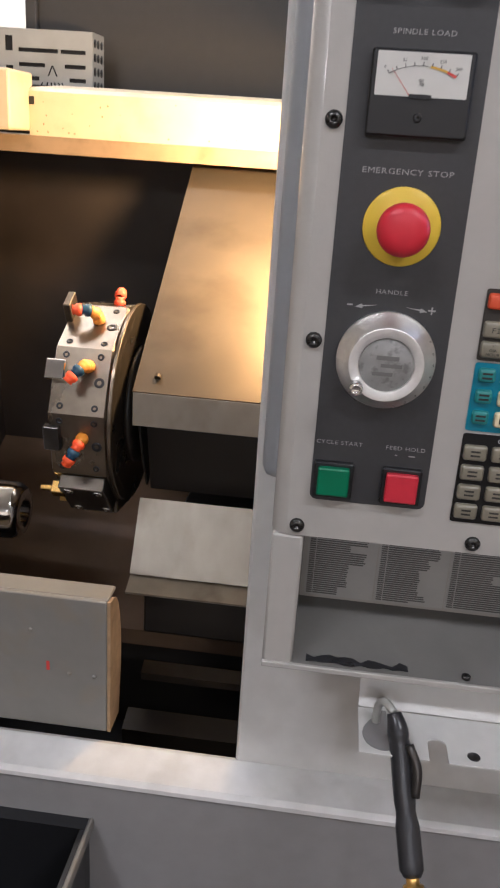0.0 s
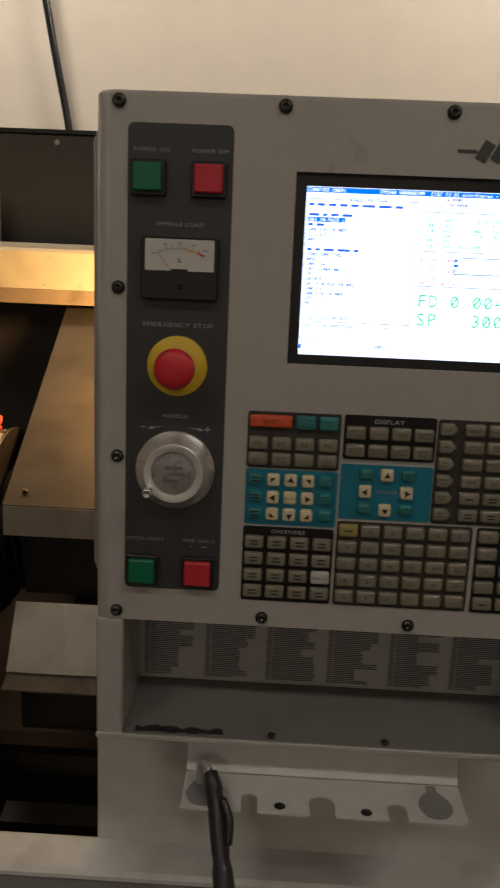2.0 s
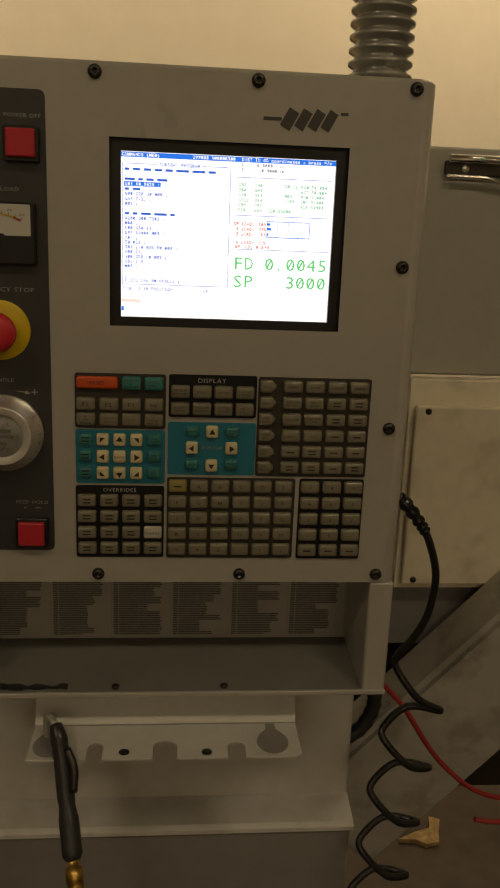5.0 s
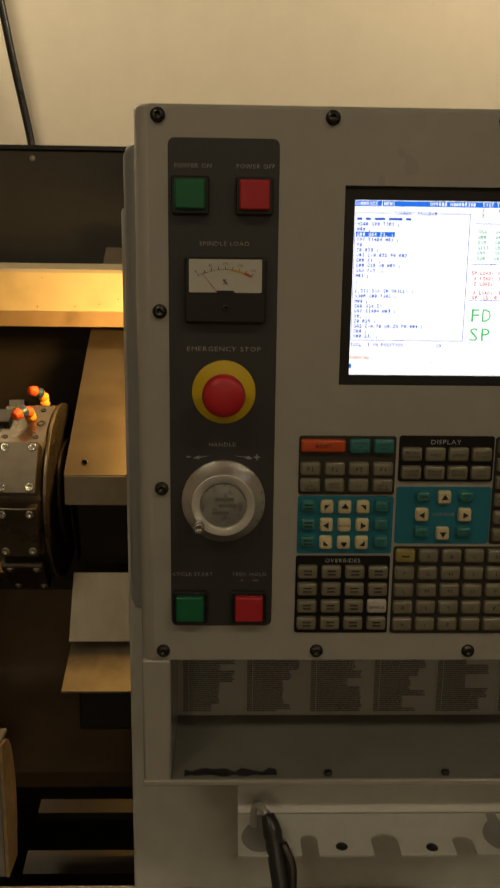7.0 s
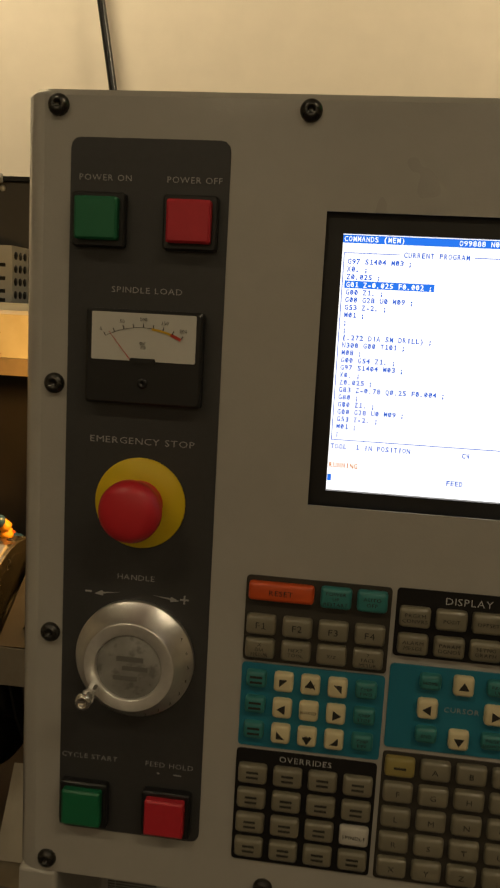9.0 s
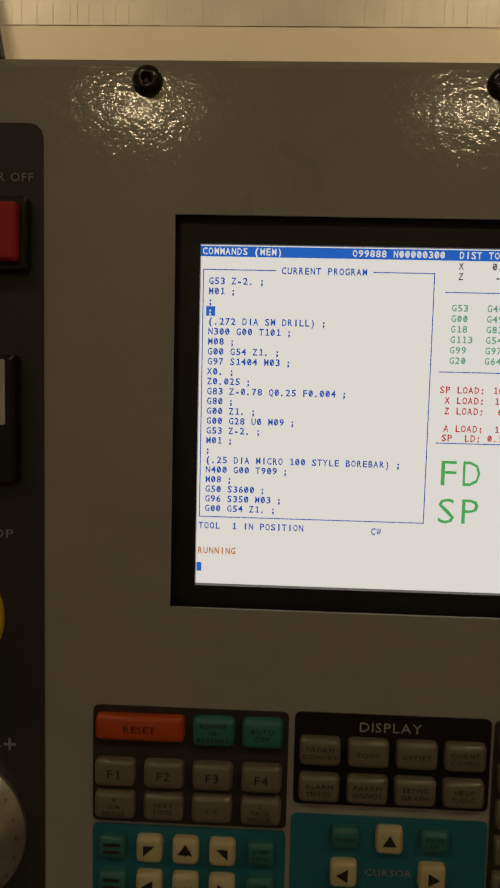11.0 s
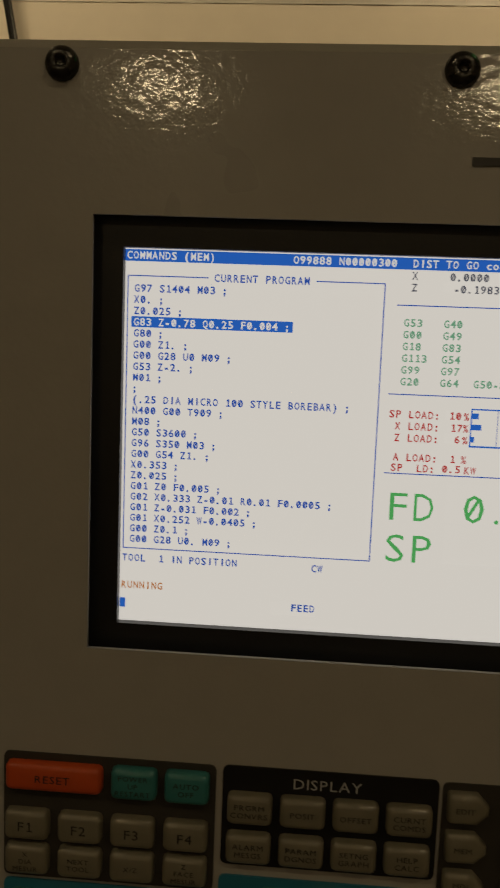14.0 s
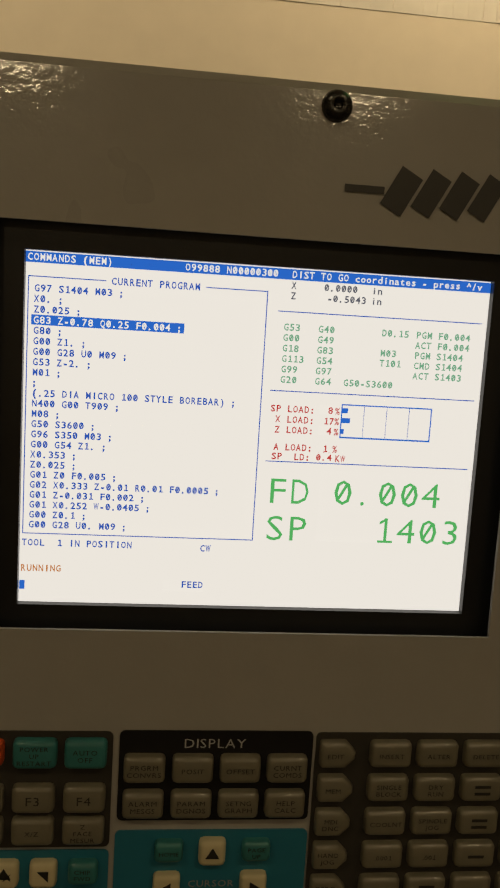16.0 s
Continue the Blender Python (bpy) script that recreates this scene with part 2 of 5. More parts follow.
M["lcddim"] = glow("lcd_dim_green", (0.20, 0.50, 0.32), 1.4)
M["lcdred"] = glow("lcd_red", (0.66, 0.06, 0.06), 1.4)
M["lcdorange"] = glow("lcd_orange", (0.66, 0.24, 0.06), 1.4)
M["lcdgrey"] = glow("lcd_grey", (0.16, 0.17, 0.22), 1.2)

# ---- mesh helpers ----


def finish(name, bm, mats, parent=None, label=""):
    """Links a bmesh, whose points are in the world, as one mesh object."""
    me = bpy.data.meshes.new(name)
    bm.to_mesh(me)
    bm.free()
    for m in mats if isinstance(mats, (list, tuple)) else [mats]:
        me.materials.append(m)
    ob = new(name, me)
    if parent:
        ob.parent = parent
        top = parent
        at = Vector(parent.location)
        while top.parent:
            top = top.parent
            at += Vector(top.location)
        me.transform(Matrix.Translation(-at))
    if label:
        tagged(ob, label)
    return ob


part = finish


def thing(name, at, label, category, group="", kind=""):
    ob = new(name)
    ob.location = at
    ob.empty_display_size = 0.05
    return tagged(ob, label, category, group, kind)


def setting(name, bm, mats, label, category="", kind="structure"):
    ob = finish(name, bm, mats)
    return tagged(ob, label, category, kind=kind)


def box(bm, x0, x1, y0, y1, z0, z1, bevel=0.0, mi=0, seg=2):
    r = bmesh.ops.create_cube(bm, size=1)
    bmesh.ops.transform(bm, matrix=Matrix.Translation(((x0 + x1) / 2, (y0 + y1) / 2, (z0 + z1) / 2)) @ Matrix.Diagonal((x1 - x0, y1 - y0, z1 - z0, 1)), verts=r["verts"])
    fs = {f for v in r["verts"] for f in v.link_faces}
    for f in fs:
        f.material_index = mi
    if bevel:
        es = list({e for v in r["verts"] for e in v.link_edges})
        out = bmesh.ops.bevel(bm, geom=es, offset=bevel, segments=seg, affect="EDGES", profile=0.5)
        for f in out["faces"]:
            f.material_index = mi
            f.smooth = True
    return bm


def quad_prism(bm, pts, d, mi=0):
    """A plate: the polygon pts swept by the vector d."""
    a = [bm.verts.new(p) for p in pts]
    b = [bm.verts.new(Vector(p) + Vector(d)) for p in pts]
    k = len(pts)
    fs = [bm.faces.new(a), bm.faces.new(b[::-1])]
    for i in range(k):
        fs.append(bm.faces.new((a[(i + 1) % k], a[i], b[i], b[(i + 1) % k])))
    for f in fs:
        f.material_index = mi
    return bm


def fixed(bm):
    bmesh.ops.recalc_face_normals(bm, faces=bm.faces)
    return bm


def lathe(bm, m, profile, seg=32, mi=0, smooth=True):
    """Turns (radius, height) pairs about the z axis of the pose m."""
    rings = []
    for r, h in profile:
        if r < 1e-6:
            rings.append([bm.verts.new(m @ Vector((0, 0, h)))])
        else:
            rings.append([bm.verts.new(m @ Vector((r * math.cos(2 * math.pi * i / seg), r * math.sin(2 * math.pi * i / seg), h))) for i in range(seg)])
    for a, b in zip(rings, rings[1:]):
        for i in range(seg):
            j = (i + 1) % seg
            q = [a[0]] if len(a) == 1 else [a[i], a[j]]
            q += [b[0]] if len(b) == 1 else [b[j], b[i]]
            if len(q) > 2:
                f = bm.faces.new(q)
                f.smooth, f.material_index = smooth, mi
    return bm


def smooth_path(points, steps=8):
    """Catmull-Rom through the points."""
    p = [Vector(q) for q in points]
    p = [2 * p[0] - p[1]] + p + [2 * p[-1] - p[-2]]
    out = []
    for a, b, c, d in zip(p, p[1:], p[2:], p[3:]):
        for i in range(steps):
            t = i / steps
            out.append(0.5 * (2 * b + (c - a) * t + (2 * a - 5 * b + 4 * c - d) * t * t + (3 * b - a - 3 * c + d) * t ** 3))
    return out + [p[-2]]


def pipe(bm, points, radius, seg=10, mi=0):
    """A round tube along the points; radius: a number or one for each point."""
    rings = []
    side = None
    for i, q in enumerate(points):
        d = (points[min(i + 1, len(points) - 1)] - points[max(i - 1, 0)]).normalized()
        side = (side - d * side.dot(d)).normalized() if side else d.orthogonal().normalized()
        up = d.cross(side)
        r = radius[i] if isinstance(radius, (list, tuple)) else radius
        rings.append([bm.verts.new(q + r * (side * math.cos(2 * math.pi * k / seg) + up * math.sin(2 * math.pi * k / seg))) for k in range(seg)])
    for a, b in zip(rings, rings[1:]):
        for k in range(seg):
            f = bm.faces.new((a[k], a[(k + 1) % seg], b[(k + 1) % seg], b[k]))
            f.smooth, f.material_index = True, mi
    for ring, turn in ((rings[0], -1), (rings[-1], 1)):
        bm.faces.new(ring[::turn]).material_index = mi
    return bm


# ---- lettering on upright faces that look to -y ----
GLYPHS = {}


def glyph(c, weight=0.0):
    """Outline mesh of a character, one unit high in capitals, with its advance."""
    if (c, weight) not in GLYPHS:
        cu = bpy.data.curves.new("glyph", "FONT")
        cu.body, cu.size, cu.resolution_u, cu.offset = c, 1.0, 2, weight
        ob = bpy.data.objects.new("glyph", cu)
        me = bpy.data.meshes.new_from_object(ob)
        vs = [(v.co.x, v.co.y) for v in me.vertices]
        fs = [tuple(p.vertices) for p in me.polygons]
        if c == "1":
            w = 0.045 + weight
            vs = [(0.30 - w, 0), (0.30 + w, 0), (0.30 + w, 0.70), (0.30 - w, 0.70), (0.10, 0), (0.50, 0), (0.50, 1.6 * w), (0.10, 1.6 * w), (0.13, 0.52), (0.13, 0.52 + 2 * w), (0.30, 0.70), (0.30, 0.70 - 2 * w)]
            fs = [(0, 1, 2, 3), (4, 5, 6, 7), (8, 11, 10, 9)]
        wide = max((v[0] for v in vs), default=0.3)
        GLYPHS[c, weight] = (vs, fs, wide)
        bpy.data.objects.remove(ob)
        bpy.data.curves.remove(cu)
        bpy.data.meshes.remove(me)
    return GLYPHS[c, weight]


CAP = 0.70


def write(bm, text, x, y, z, high, mi=0, pitch=None, anchor="l", squeeze=1.0, lean=0.0, slash=False, weight=0.0):
    """Letters of that height on the plane y, their baseline at z. pitch: a fixed advance."""
    k = high / CAP
    adv = []
    for c in text:
        adv.append(pitch if pitch else (0.35 if c == " " else glyph(c)[2] + 0.09) * k * squeeze)
    total = sum(adv)
    x -= {"l": 0, "c": total / 2, "r": total}[anchor]
    for c, a in zip(text, adv):
        if c != " ":
            vs, fs, wide = glyph(c, 0.045 if weight > 0.01 and c in ".;:-(" else weight)
            sx = k * squeeze
            off = 0.0
            if pitch:
                sx = 0.84 * pitch / max(wide, 0.45) if c not in ".,;:'-()" else 0.84 * pitch / 0.55
                off = (pitch - wide * sx) / 2 if c not in ".;" else pitch * 0.25
            made = [bm.verts.new((x + off + vx * sx + lean * vy * k, y, z + vy * k)) for vx, vy in vs]
            for f in fs:
                try:
                    face = bm.faces.new([made[i] for i in f])
                    face.material_index = mi
                except ValueError:
                    pass
            if slash and c == "0":
                w = (0.10 + 2 * weight) * k
                x0, x1 = x + off + wide * sx * 0.18, x + off + wide * sx * 0.82
                q = [bm.verts.new(p) for p in ((x0, y, z + 0.12 * k), (x0 + w, y, z + 0.12 * k), (x1, y, z + 0.58 * k), (x1 - w, y, z + 0.58 * k))]
                bm.faces.new(q).material_index = mi
        x += a
    return total


def flat(bm, x0, x1, z0, z1, y, mi=0):
    v = [bm.verts.new(p) for p in ((x0, y, z0), (x1, y, z0), (x1, y, z1), (x0, y, z1))]
    bm.faces.new(v).material_index = mi


def rounded(x0, x1, z0, z1, r, n=3):
    pts = []
    for cx, cz, a0 in ((x1 - r, z1 - r, 0), (x0 + r, z1 - r, 90), (x0 + r, z0 + r, 180), (x1 - r, z0 + r, 270)):
        for i in range(n + 1):
            a = radians(a0 + 90 * i / n)
            pts.append((cx + r * math.cos(a), cz + r * math.sin(a)))
    return pts


def slab(bm, outline, y_front, y_back, mi=0, bevel=0.0):
    """A plate with the outline (x, z), its front edge eased by bevel."""
    cx = sum(p[0] for p in outline) / len(outline)
    cz = sum(p[1] for p in outline) / len(outline)
    w = max(p[0] for p in outline) - cx
    h = max(p[1] for p in outline) - cz
    front = [(cx + (x - cx) * (1 - bevel / w), cz + (z - cz) * (1 - bevel / h)) for x, z in outline] if bevel else outline
    loops = [[bm.verts.new((x, y_front, z)) for x, z in front]]
    if bevel:
        loops.append([bm.verts.new((x, y_front + bevel * 0.8, z)) for x, z in outline])
    loops.append([bm.verts.new((x, y_back, z)) for x, z in outline])
    k = len(outline)
    bm.faces.new(loops[0]).material_index = mi
    bm.faces.new(loops[-1][::-1]).material_index = mi
    for a, b in zip(loops, loops[1:]):
        for i in range(k):
            f = bm.faces.new((a[i], b[i], b[(i + 1) % k], a[(i + 1) % k]))
            f.material_index = mi
            f.smooth = False
    return bm


def holed(bm, x0, x1, z0, z1, holes, y_front, y_back, mi=0):
    """A plate with rectangular openings right through it."""
    xs = sorted({x0, x1, *(h[0] for h in holes), *(h[1] for h in holes)})
    zs = sorted({z0, z1, *(h[2] for h in holes), *(h[3] for h in holes)})
    solid = lambda a, b: x0 < a < x1 and z0 < b < z1 and not any(h[0] < a < h[1] and h[2] < b < h[3] for h in holes)
    vert = {}

    def v(x, y, z):
        key = (round(x, 6), y, round(z, 6))
        if key not in vert:
            vert[key] = bm.verts.new((x, y, z))
        return vert[key]

    for a, b in zip(xs, xs[1:]):
        for c, d in zip(zs, zs[1:]):
            mx, mz, dx, dz = (a + b) / 2, (c + d) / 2, b - a, d - c
            if not solid(mx, mz):
                continue
            bm.faces.new((v(a, y_front, c), v(b, y_front, c), v(b, y_front, d), v(a, y_front, d)))
            bm.faces.new((v(a, y_back, d), v(b, y_back, d), v(b, y_back, c), v(a, y_back, c)))
            prev = lambda arr, q: arr[arr.index(q) - 1] if arr.index(q) else q - 1
            nxt = lambda arr, q: arr[arr.index(q) + 1] if arr.index(q) + 1 < len(arr) else q + 1
            if not solid((prev(xs, a) + a) / 2, mz):
                bm.faces.new((v(a, y_front, d), v(a, y_back, d), v(a, y_back, c), v(a, y_front, c)))
            if not solid((nxt(xs, b) + b) / 2, mz):
                bm.faces.new((v(b, y_front, c), v(b, y_back, c), v(b, y_back, d), v(b, y_front, d)))
            if not solid(mx, (prev(zs, c) + c) / 2):
                bm.faces.new((v(a, y_front, c), v(a, y_back, c), v(b, y_back, c), v(b, y_front, c)))
            if not solid(mx, (nxt(zs, d) + d) / 2):
                bm.faces.new((v(b, y_front, d), v(b, y_back, d), v(a, y_back, d), v(a, y_front, d)))
    for f in bm.faces:
        f.material_index = mi
    return bm


BM = bmesh.new

# ---- the room ----
WALL_Y = 3.30
setting("floor", box(BM(), -6, 6, -9, WALL_Y + 0.2, -0.2, 0), M["floor"], "dark oily brown concrete workshop floor", "floor")
setting("wall_north", box(BM(), -6, 6, WALL_Y, WALL_Y + 0.2, 0, 4.0), M["wall"], "cream plastered workshop wall behind the lathe", "wall")
setting("wall_south", box(BM(), -6, 6, -9.2, -9, 0, 4.0), M["wall"], "cream plastered workshop wall", "wall")
setting("wall_west", box(BM(), -6.2, -6, -9, WALL_Y, 0, 4.0), M["wall"], "cream plastered workshop wall", "wall")
setting("wall_east", box(BM(), 6, 6.2, -9, WALL_Y, 0, 4.0), M["wall"], "cream plastered workshop wall", "wall")
setting("ceiling", box(BM(), -6, 6, -9, WALL_Y, 4.0, 4.2), M["ceiling"], "pale workshop ceiling", "ceiling")
bm = BM()
x = -3.0
random.seed(5)
while x < 3.0:
    w = random.uniform(0.018, 0.06)
    d = random.uniform(0.0003, 0.0025)
    box(bm, x, x + w, WALL_Y - 0.001 - d, WALL_Y - 0.0005, 2.68, 3.6)
    x += w + random.uniform(0.0, 0.0015)
setting("wall_cladding", bm, M["rib"], "vertical ribbed steel cladding on the upper wall", "cladding")
# The tilted copies at y 1.9 are added housings for the wall-brightening pair.
lamp = None
for lx, ly in ((-1.3, -1.2), (1.7, -1.2), (-1.2, -6.7), (1.9, -6.7), (-1.5, 1.9), (1.6, 1.9)):
    if lamp is None:
        lamp = thing("ceiling_lamp", (lx, ly, 4.0), "long white fluorescent ceiling lamp with a pale diffuser", "lamp", "ceiling lamps")
        part("housing", box(BM(), lx - 0.63, lx + 0.63, ly - 0.16, ly + 0.16, 3.90, 3.998, 0.01), M["zinc"], lamp)
        part("diffuser", box(BM(), lx - 0.6, lx + 0.6, ly - 0.125, ly + 0.125, 3.86, 3.899, 0.006), M["fluorescent"], lamp, "glowing diffuser")
    else:
        copy_thing(lamp, pose(lx, ly, 4.0) if ly < 0 else pose(lx, ly, 3.866, 58, 0, 0))

# ---- the lathe ----
LATHE = thing("cnc_lathe", (0.2, 1.2, 0), "light grey slant-bed turning machine with an open work area", "lathe")
APX = 0.486
part("front_panel", box(BM(), -0.052, APX, 0.8805, 0.93, 0.7455, 1.60, 0.004), M["light"], LATHE, "light grey sheet-metal front panel")
bm = BM()
quad_prism(bm, [(-1.5, 0.829, 0.745), (-1.5, 0.829, 0.751), (-1.5, 0.834, 0.7565), (-1.5, 0.880, 0.7655), (-1.5, 0.890, 0.760), (-1.5, 0.890, 0.745)], (1.5 + APX, 0, 0))
part("sill", fixed(bm), M["sill"], LATHE, "worn light grey sloping sill")
part("apron", box(BM(), -1.5, APX - 0.004, 0.8325, 0.90, 0.06, 0.7445, 0.003), M["apron"], LATHE, "grey lower front panel")
bm = BM()
box(bm, -0.040, 0.45, 0.80, 0.8785, 1.174, 1.655, 0.012)
part("door_post", bm, M["channel"], LATHE, "blue-grey upright post beside the opening")
# upper beam with its folded lip
bm = BM()
quad_prism(bm, [(-0.50, 1.440, 1.462), (-0.50, 1.440, 1.528), (-0.50, 1.448, 1.534), (-0.50, 1.60, 1.545), (-0.50, 1.60, 1.535), (-0.50, 1.452, 1.525), (-0.50, 1.452, 1.462)], (0.95, 0, 0))
part("beam", fixed(bm), M["beam"], LATHE, "cream beam lit by the work lamp")
bm = BM()
quad_prism(bm, [(-0.9, 1.425, 1.436), (-0.9, 1.425, 1.4618), (-0.9, 1.60, 1.4618), (-0.9, 1.60, 1.455), (-0.9, 1.432, 1.455), (-0.9, 1.432, 1.436)], (1.36, 0, 0))
part("beam_lip", fixed(bm), M["lip"], LATHE, "stained folded lip under the beam")
random.seed(21)
bm = BM()
for k in range(26):
    fx = random.uniform(-0.49, 0.10) if k % 2 else random.uniform(-0.49, -0.38)
    lathe(bm, pose(fx, 1.4398, 1.468 + random.random() ** 2 * 0.052, 90, 0, 0), [(random.uniform(0.0006, 0.0019), 0), (0.0003, 0.0007), (0, 0.0007)], 6)
tagged(part("swarf_flecks", bm, M["rust"], LATHE, "dark flecks of swarf stuck to the beam"), kind="stuff")
part("beam_hole", box(BM(), -0.4995, -0.491, 1.4385, 1.4398, 1.508, 1.520), M["black"], LATHE)
part("beam_end", box(BM(), -0.95, -0.50, 1.36, 1.46, 1.468, 1.555, 0.004), M["beam"], LATHE, "cream beam end block")
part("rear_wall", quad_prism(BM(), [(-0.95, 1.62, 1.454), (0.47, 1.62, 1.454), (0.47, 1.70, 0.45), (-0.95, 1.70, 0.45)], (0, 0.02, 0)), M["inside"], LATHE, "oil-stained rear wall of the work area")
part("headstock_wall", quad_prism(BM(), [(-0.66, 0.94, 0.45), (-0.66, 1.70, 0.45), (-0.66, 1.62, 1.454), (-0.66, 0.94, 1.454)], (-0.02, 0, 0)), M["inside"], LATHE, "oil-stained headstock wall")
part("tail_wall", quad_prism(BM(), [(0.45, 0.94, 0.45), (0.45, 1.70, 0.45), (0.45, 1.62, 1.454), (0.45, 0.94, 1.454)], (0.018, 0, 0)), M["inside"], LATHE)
part("bed", quad_prism(BM(), [(-0.66, 1.285, 0.660), (0.449, 1.285, 0.660), (0.449, 1.69, 0.86), (-0.66, 1.69, 0.86)], (0, 0, -0.03)), M["bed"], LATHE, "brown oil-filmed slanted chip slope")
# Step and channel take near black for the shade below the slope.
part("bed_step", box(BM(), -0.66, 0.449, 1.288, 1.30, 0.45, 0.628), M["insidedark"], LATHE, "step under the chip slope, coloured near black for shade")
part("chip_channel", box(BM(), -0.66, 0.449, 0.946, 1.287, 0.45, 0.46), M["insidedark"], LATHE, "chip channel, coloured near black for shade")
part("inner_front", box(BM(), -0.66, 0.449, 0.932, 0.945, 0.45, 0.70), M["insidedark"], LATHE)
part("side_panel", box(BM(), -1.5, -0.70, 0.8905, 0.93, 0.7455, 1.75), M["light"], LATHE)
# plain sheets that close the headstock end and the back of the body
part("head_end_panel", box(BM(), -1.5, -1.47, 0.9305, 1.60, 0.06, 1.745, 0.003), M["light"], LATHE, "light grey end sheet")
part("head_cover", box(BM(), -1.4695, -0.96, 0.9305, 1.60, 1.725, 1.745, 0.003), M["light"], LATHE, "light grey cover over the headstock")
part("rear_sheet", box(BM(), -1.4695, -0.7255, 2.05, 2.07, 0.06, 1.50), M["backpanel"], LATHE)
part("tail_end_panel", box(BM(), 0.4705, 0.482, 1.365, 2.049, 0.06, 1.515, 0.003), M["light"], LATHE, "light grey end sheet")
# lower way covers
# Both covers have the shade low in the machine put into their colour.
part("way_cover", fixed(quad_prism(BM(), [(-0.200, 1.00, 0.786), (0.44, 1.00, 0.786), (0.44, 1.004, 0.772), (-0.200, 1.004, 0.772)], (0, 0.022, 0.006))), M["tanshade"], LATHE, "oily way cover, darkened for shade")
part("way_cover", fixed(quad_prism(BM(), [(-0.222, 0.985, 0.700), (0.44, 0.985, 0.700), (0.44, 0.99, 0.672), (-0.222, 0.99, 0.672)], (0, 0.035, 0.010))), M["tanshade"], LATHE, "worn oily way cover, darkened for shade")
part("rear_panel", box(BM(), -0.725, 0.47, 2.05, 2.12, 0.3, 1.812, 0.004), M["backpanel"], LATHE, "dark taupe panel at the back of the machine")
for sx, sz in ((-0.41, 1.793), (-0.185, 1.785), (-0.623, 1.797), (-0.657, 1.760)):
    bm = BM()
    lathe(bm, pose(sx, 2.0498 if sx > -0.70 else 2.0298, sz, 90, 0, 0), [(0.0075, 0), (0.006, 0.003), (0.003, 0.0045), (0, 0.0045)], 10)
    part("panel_screw", bm, M["zinc"], LATHE, "small bright panel screw")
part("panel_flange", box(BM(), -0.725, -0.700, 2.030, 2.0495, 0.3, 1.8118, 0.003), M["backpanel"], LATHE, "folded edge of the rear panel")
part("corner_bracket", box(BM(), -0.760, -0.617, 2.020, 2.0415, 1.806, 1.827, 0.003), M["zinc"], LATHE, "bright corner bracket on the rear panel rim")
part("rear_panel_rim", box(BM(), -0.725, 0.47, 2.042, 2.125, 1.8125, 1.822), M["black"], LATHE, "black top rim")
bm = BM()
quad_prism(bm, [(-0.6595, 1.545, 1.45), (-0.6595, 1.56, 1.45), (-0.6595, 1.68, 1.10), (-0.6595, 1.665, 1.10)], (0.006, 0, 0))
part("wall_seam", fixed(bm), M["rust"], LATHE, "stained seam on the headstock wall")
# spindle nose
bm = BM()
lathe(bm, pose(-0.66, 1.15, 0.936, 0, 90, 0), [(0.055, 0), (0.055, 0.10), (0.046, 0.105), (0.046, 0.18), (0.043, 0.19), (0.043, 0.232), (0.036, 0.243), (0.018, 0.243), (0.018, 0.20), (0, 0.20)], 40)
part("spindle_nose", fixed(bm), M["chrome"], LATHE, "bright steel collet nose")
# right end of the machine
part("end_panel", box(BM(), 0.50, 1.7, 1.30, 1.36, 1.296, 1.678, 0.006), M["rightpanel"], LATHE, "grey sheet panel at the machine's end")
bm = BM()
box(bm, 0.60, 1.7, 1.302, 1.36, 0.77, 0.899, 0.004)
part("end_plinth", bm, M["apron"], LATHE)
# Flat dark sheet stands in for the shaded recess under the plinth.
part("recess_shade", box(BM(), 0.60, 1.7, 1.34, 1.36, 0.42, 0.768), M["inside"], LATHE)

# work lamp hidden behind the control pendant
WL = thing("work_lamp", (-0.03, 1.18, 1.52), "small warm work lamp inside the machine with an added light shield", "lamp")
part("shade", box(BM(), -0.068, 0.02, 1.12, 1.150, 1.48, 1.5295, 0.004), M["zinc"], WL)
# Unseen plate, added to keep lamp light off the rear panel.
part("spill_shield", box(BM(), -0.068, 0.02, 1.12, 1.36, 1.530, 1.536, 0.002), M["zinc"], WL)
part("arm", box(BM(), 0.0205, 0.449, 1.13, 1.145, 1.515, 1.53), M["zinc"], WL)

# ---- chip guard in the door opening ----
G = thing("chip_guard", (-0.55, 0.90, 0.7665), "grey chip guard plate with rusty rounded edge and a red mark", "guard")
part("plate", box(BM(), -0.9, -0.219, 0.8985, 0.9055, 0.7665, 0.955, 0.002), M["guard"], G)
part("top_fold", box(BM(), -0.9, -0.219, 0.906, 0.940, 0.949, 0.9545, 0.002), M["guard"], G, "worn top fold")
bm = BM()
pts = smooth_path([(-0.218, 0.8995, 0.955), (-0.215, 0.928, 0.945), (-0.213, 0.945, 0.905), (-0.212, 0.95, 0.84), (-0.213, 0.94, 0.7665)], 5)
quad_prism(bm, [(-0.2185, 0.8990, 0.7665), (-0.2185, 0.8990, 0.955)] + [(-0.2185, p.y, p.z) for p in pts], (0.004, 0, 0))
part("end_flange", fixed(bm), M["rust"], G, "rust-stained curved end flange")
part("mark", box(BM(), -0.295, -0.291, 0.8978, 0.8984, 0.850, 0.863), M["redink"], G, "red paint mark")
for bx, bz in ((-0.266, 0.848), (-0.234, 0.848), (-0.314, 0.905)):
    bm = BM()
    lathe(bm, pose(bx, 0.8984, bz, 90, 0, 0), [(0.003, 0), (0.0025, 0.0015), (0, 0.002)], 8)
    part("rivet", bm, M["guard"], G)

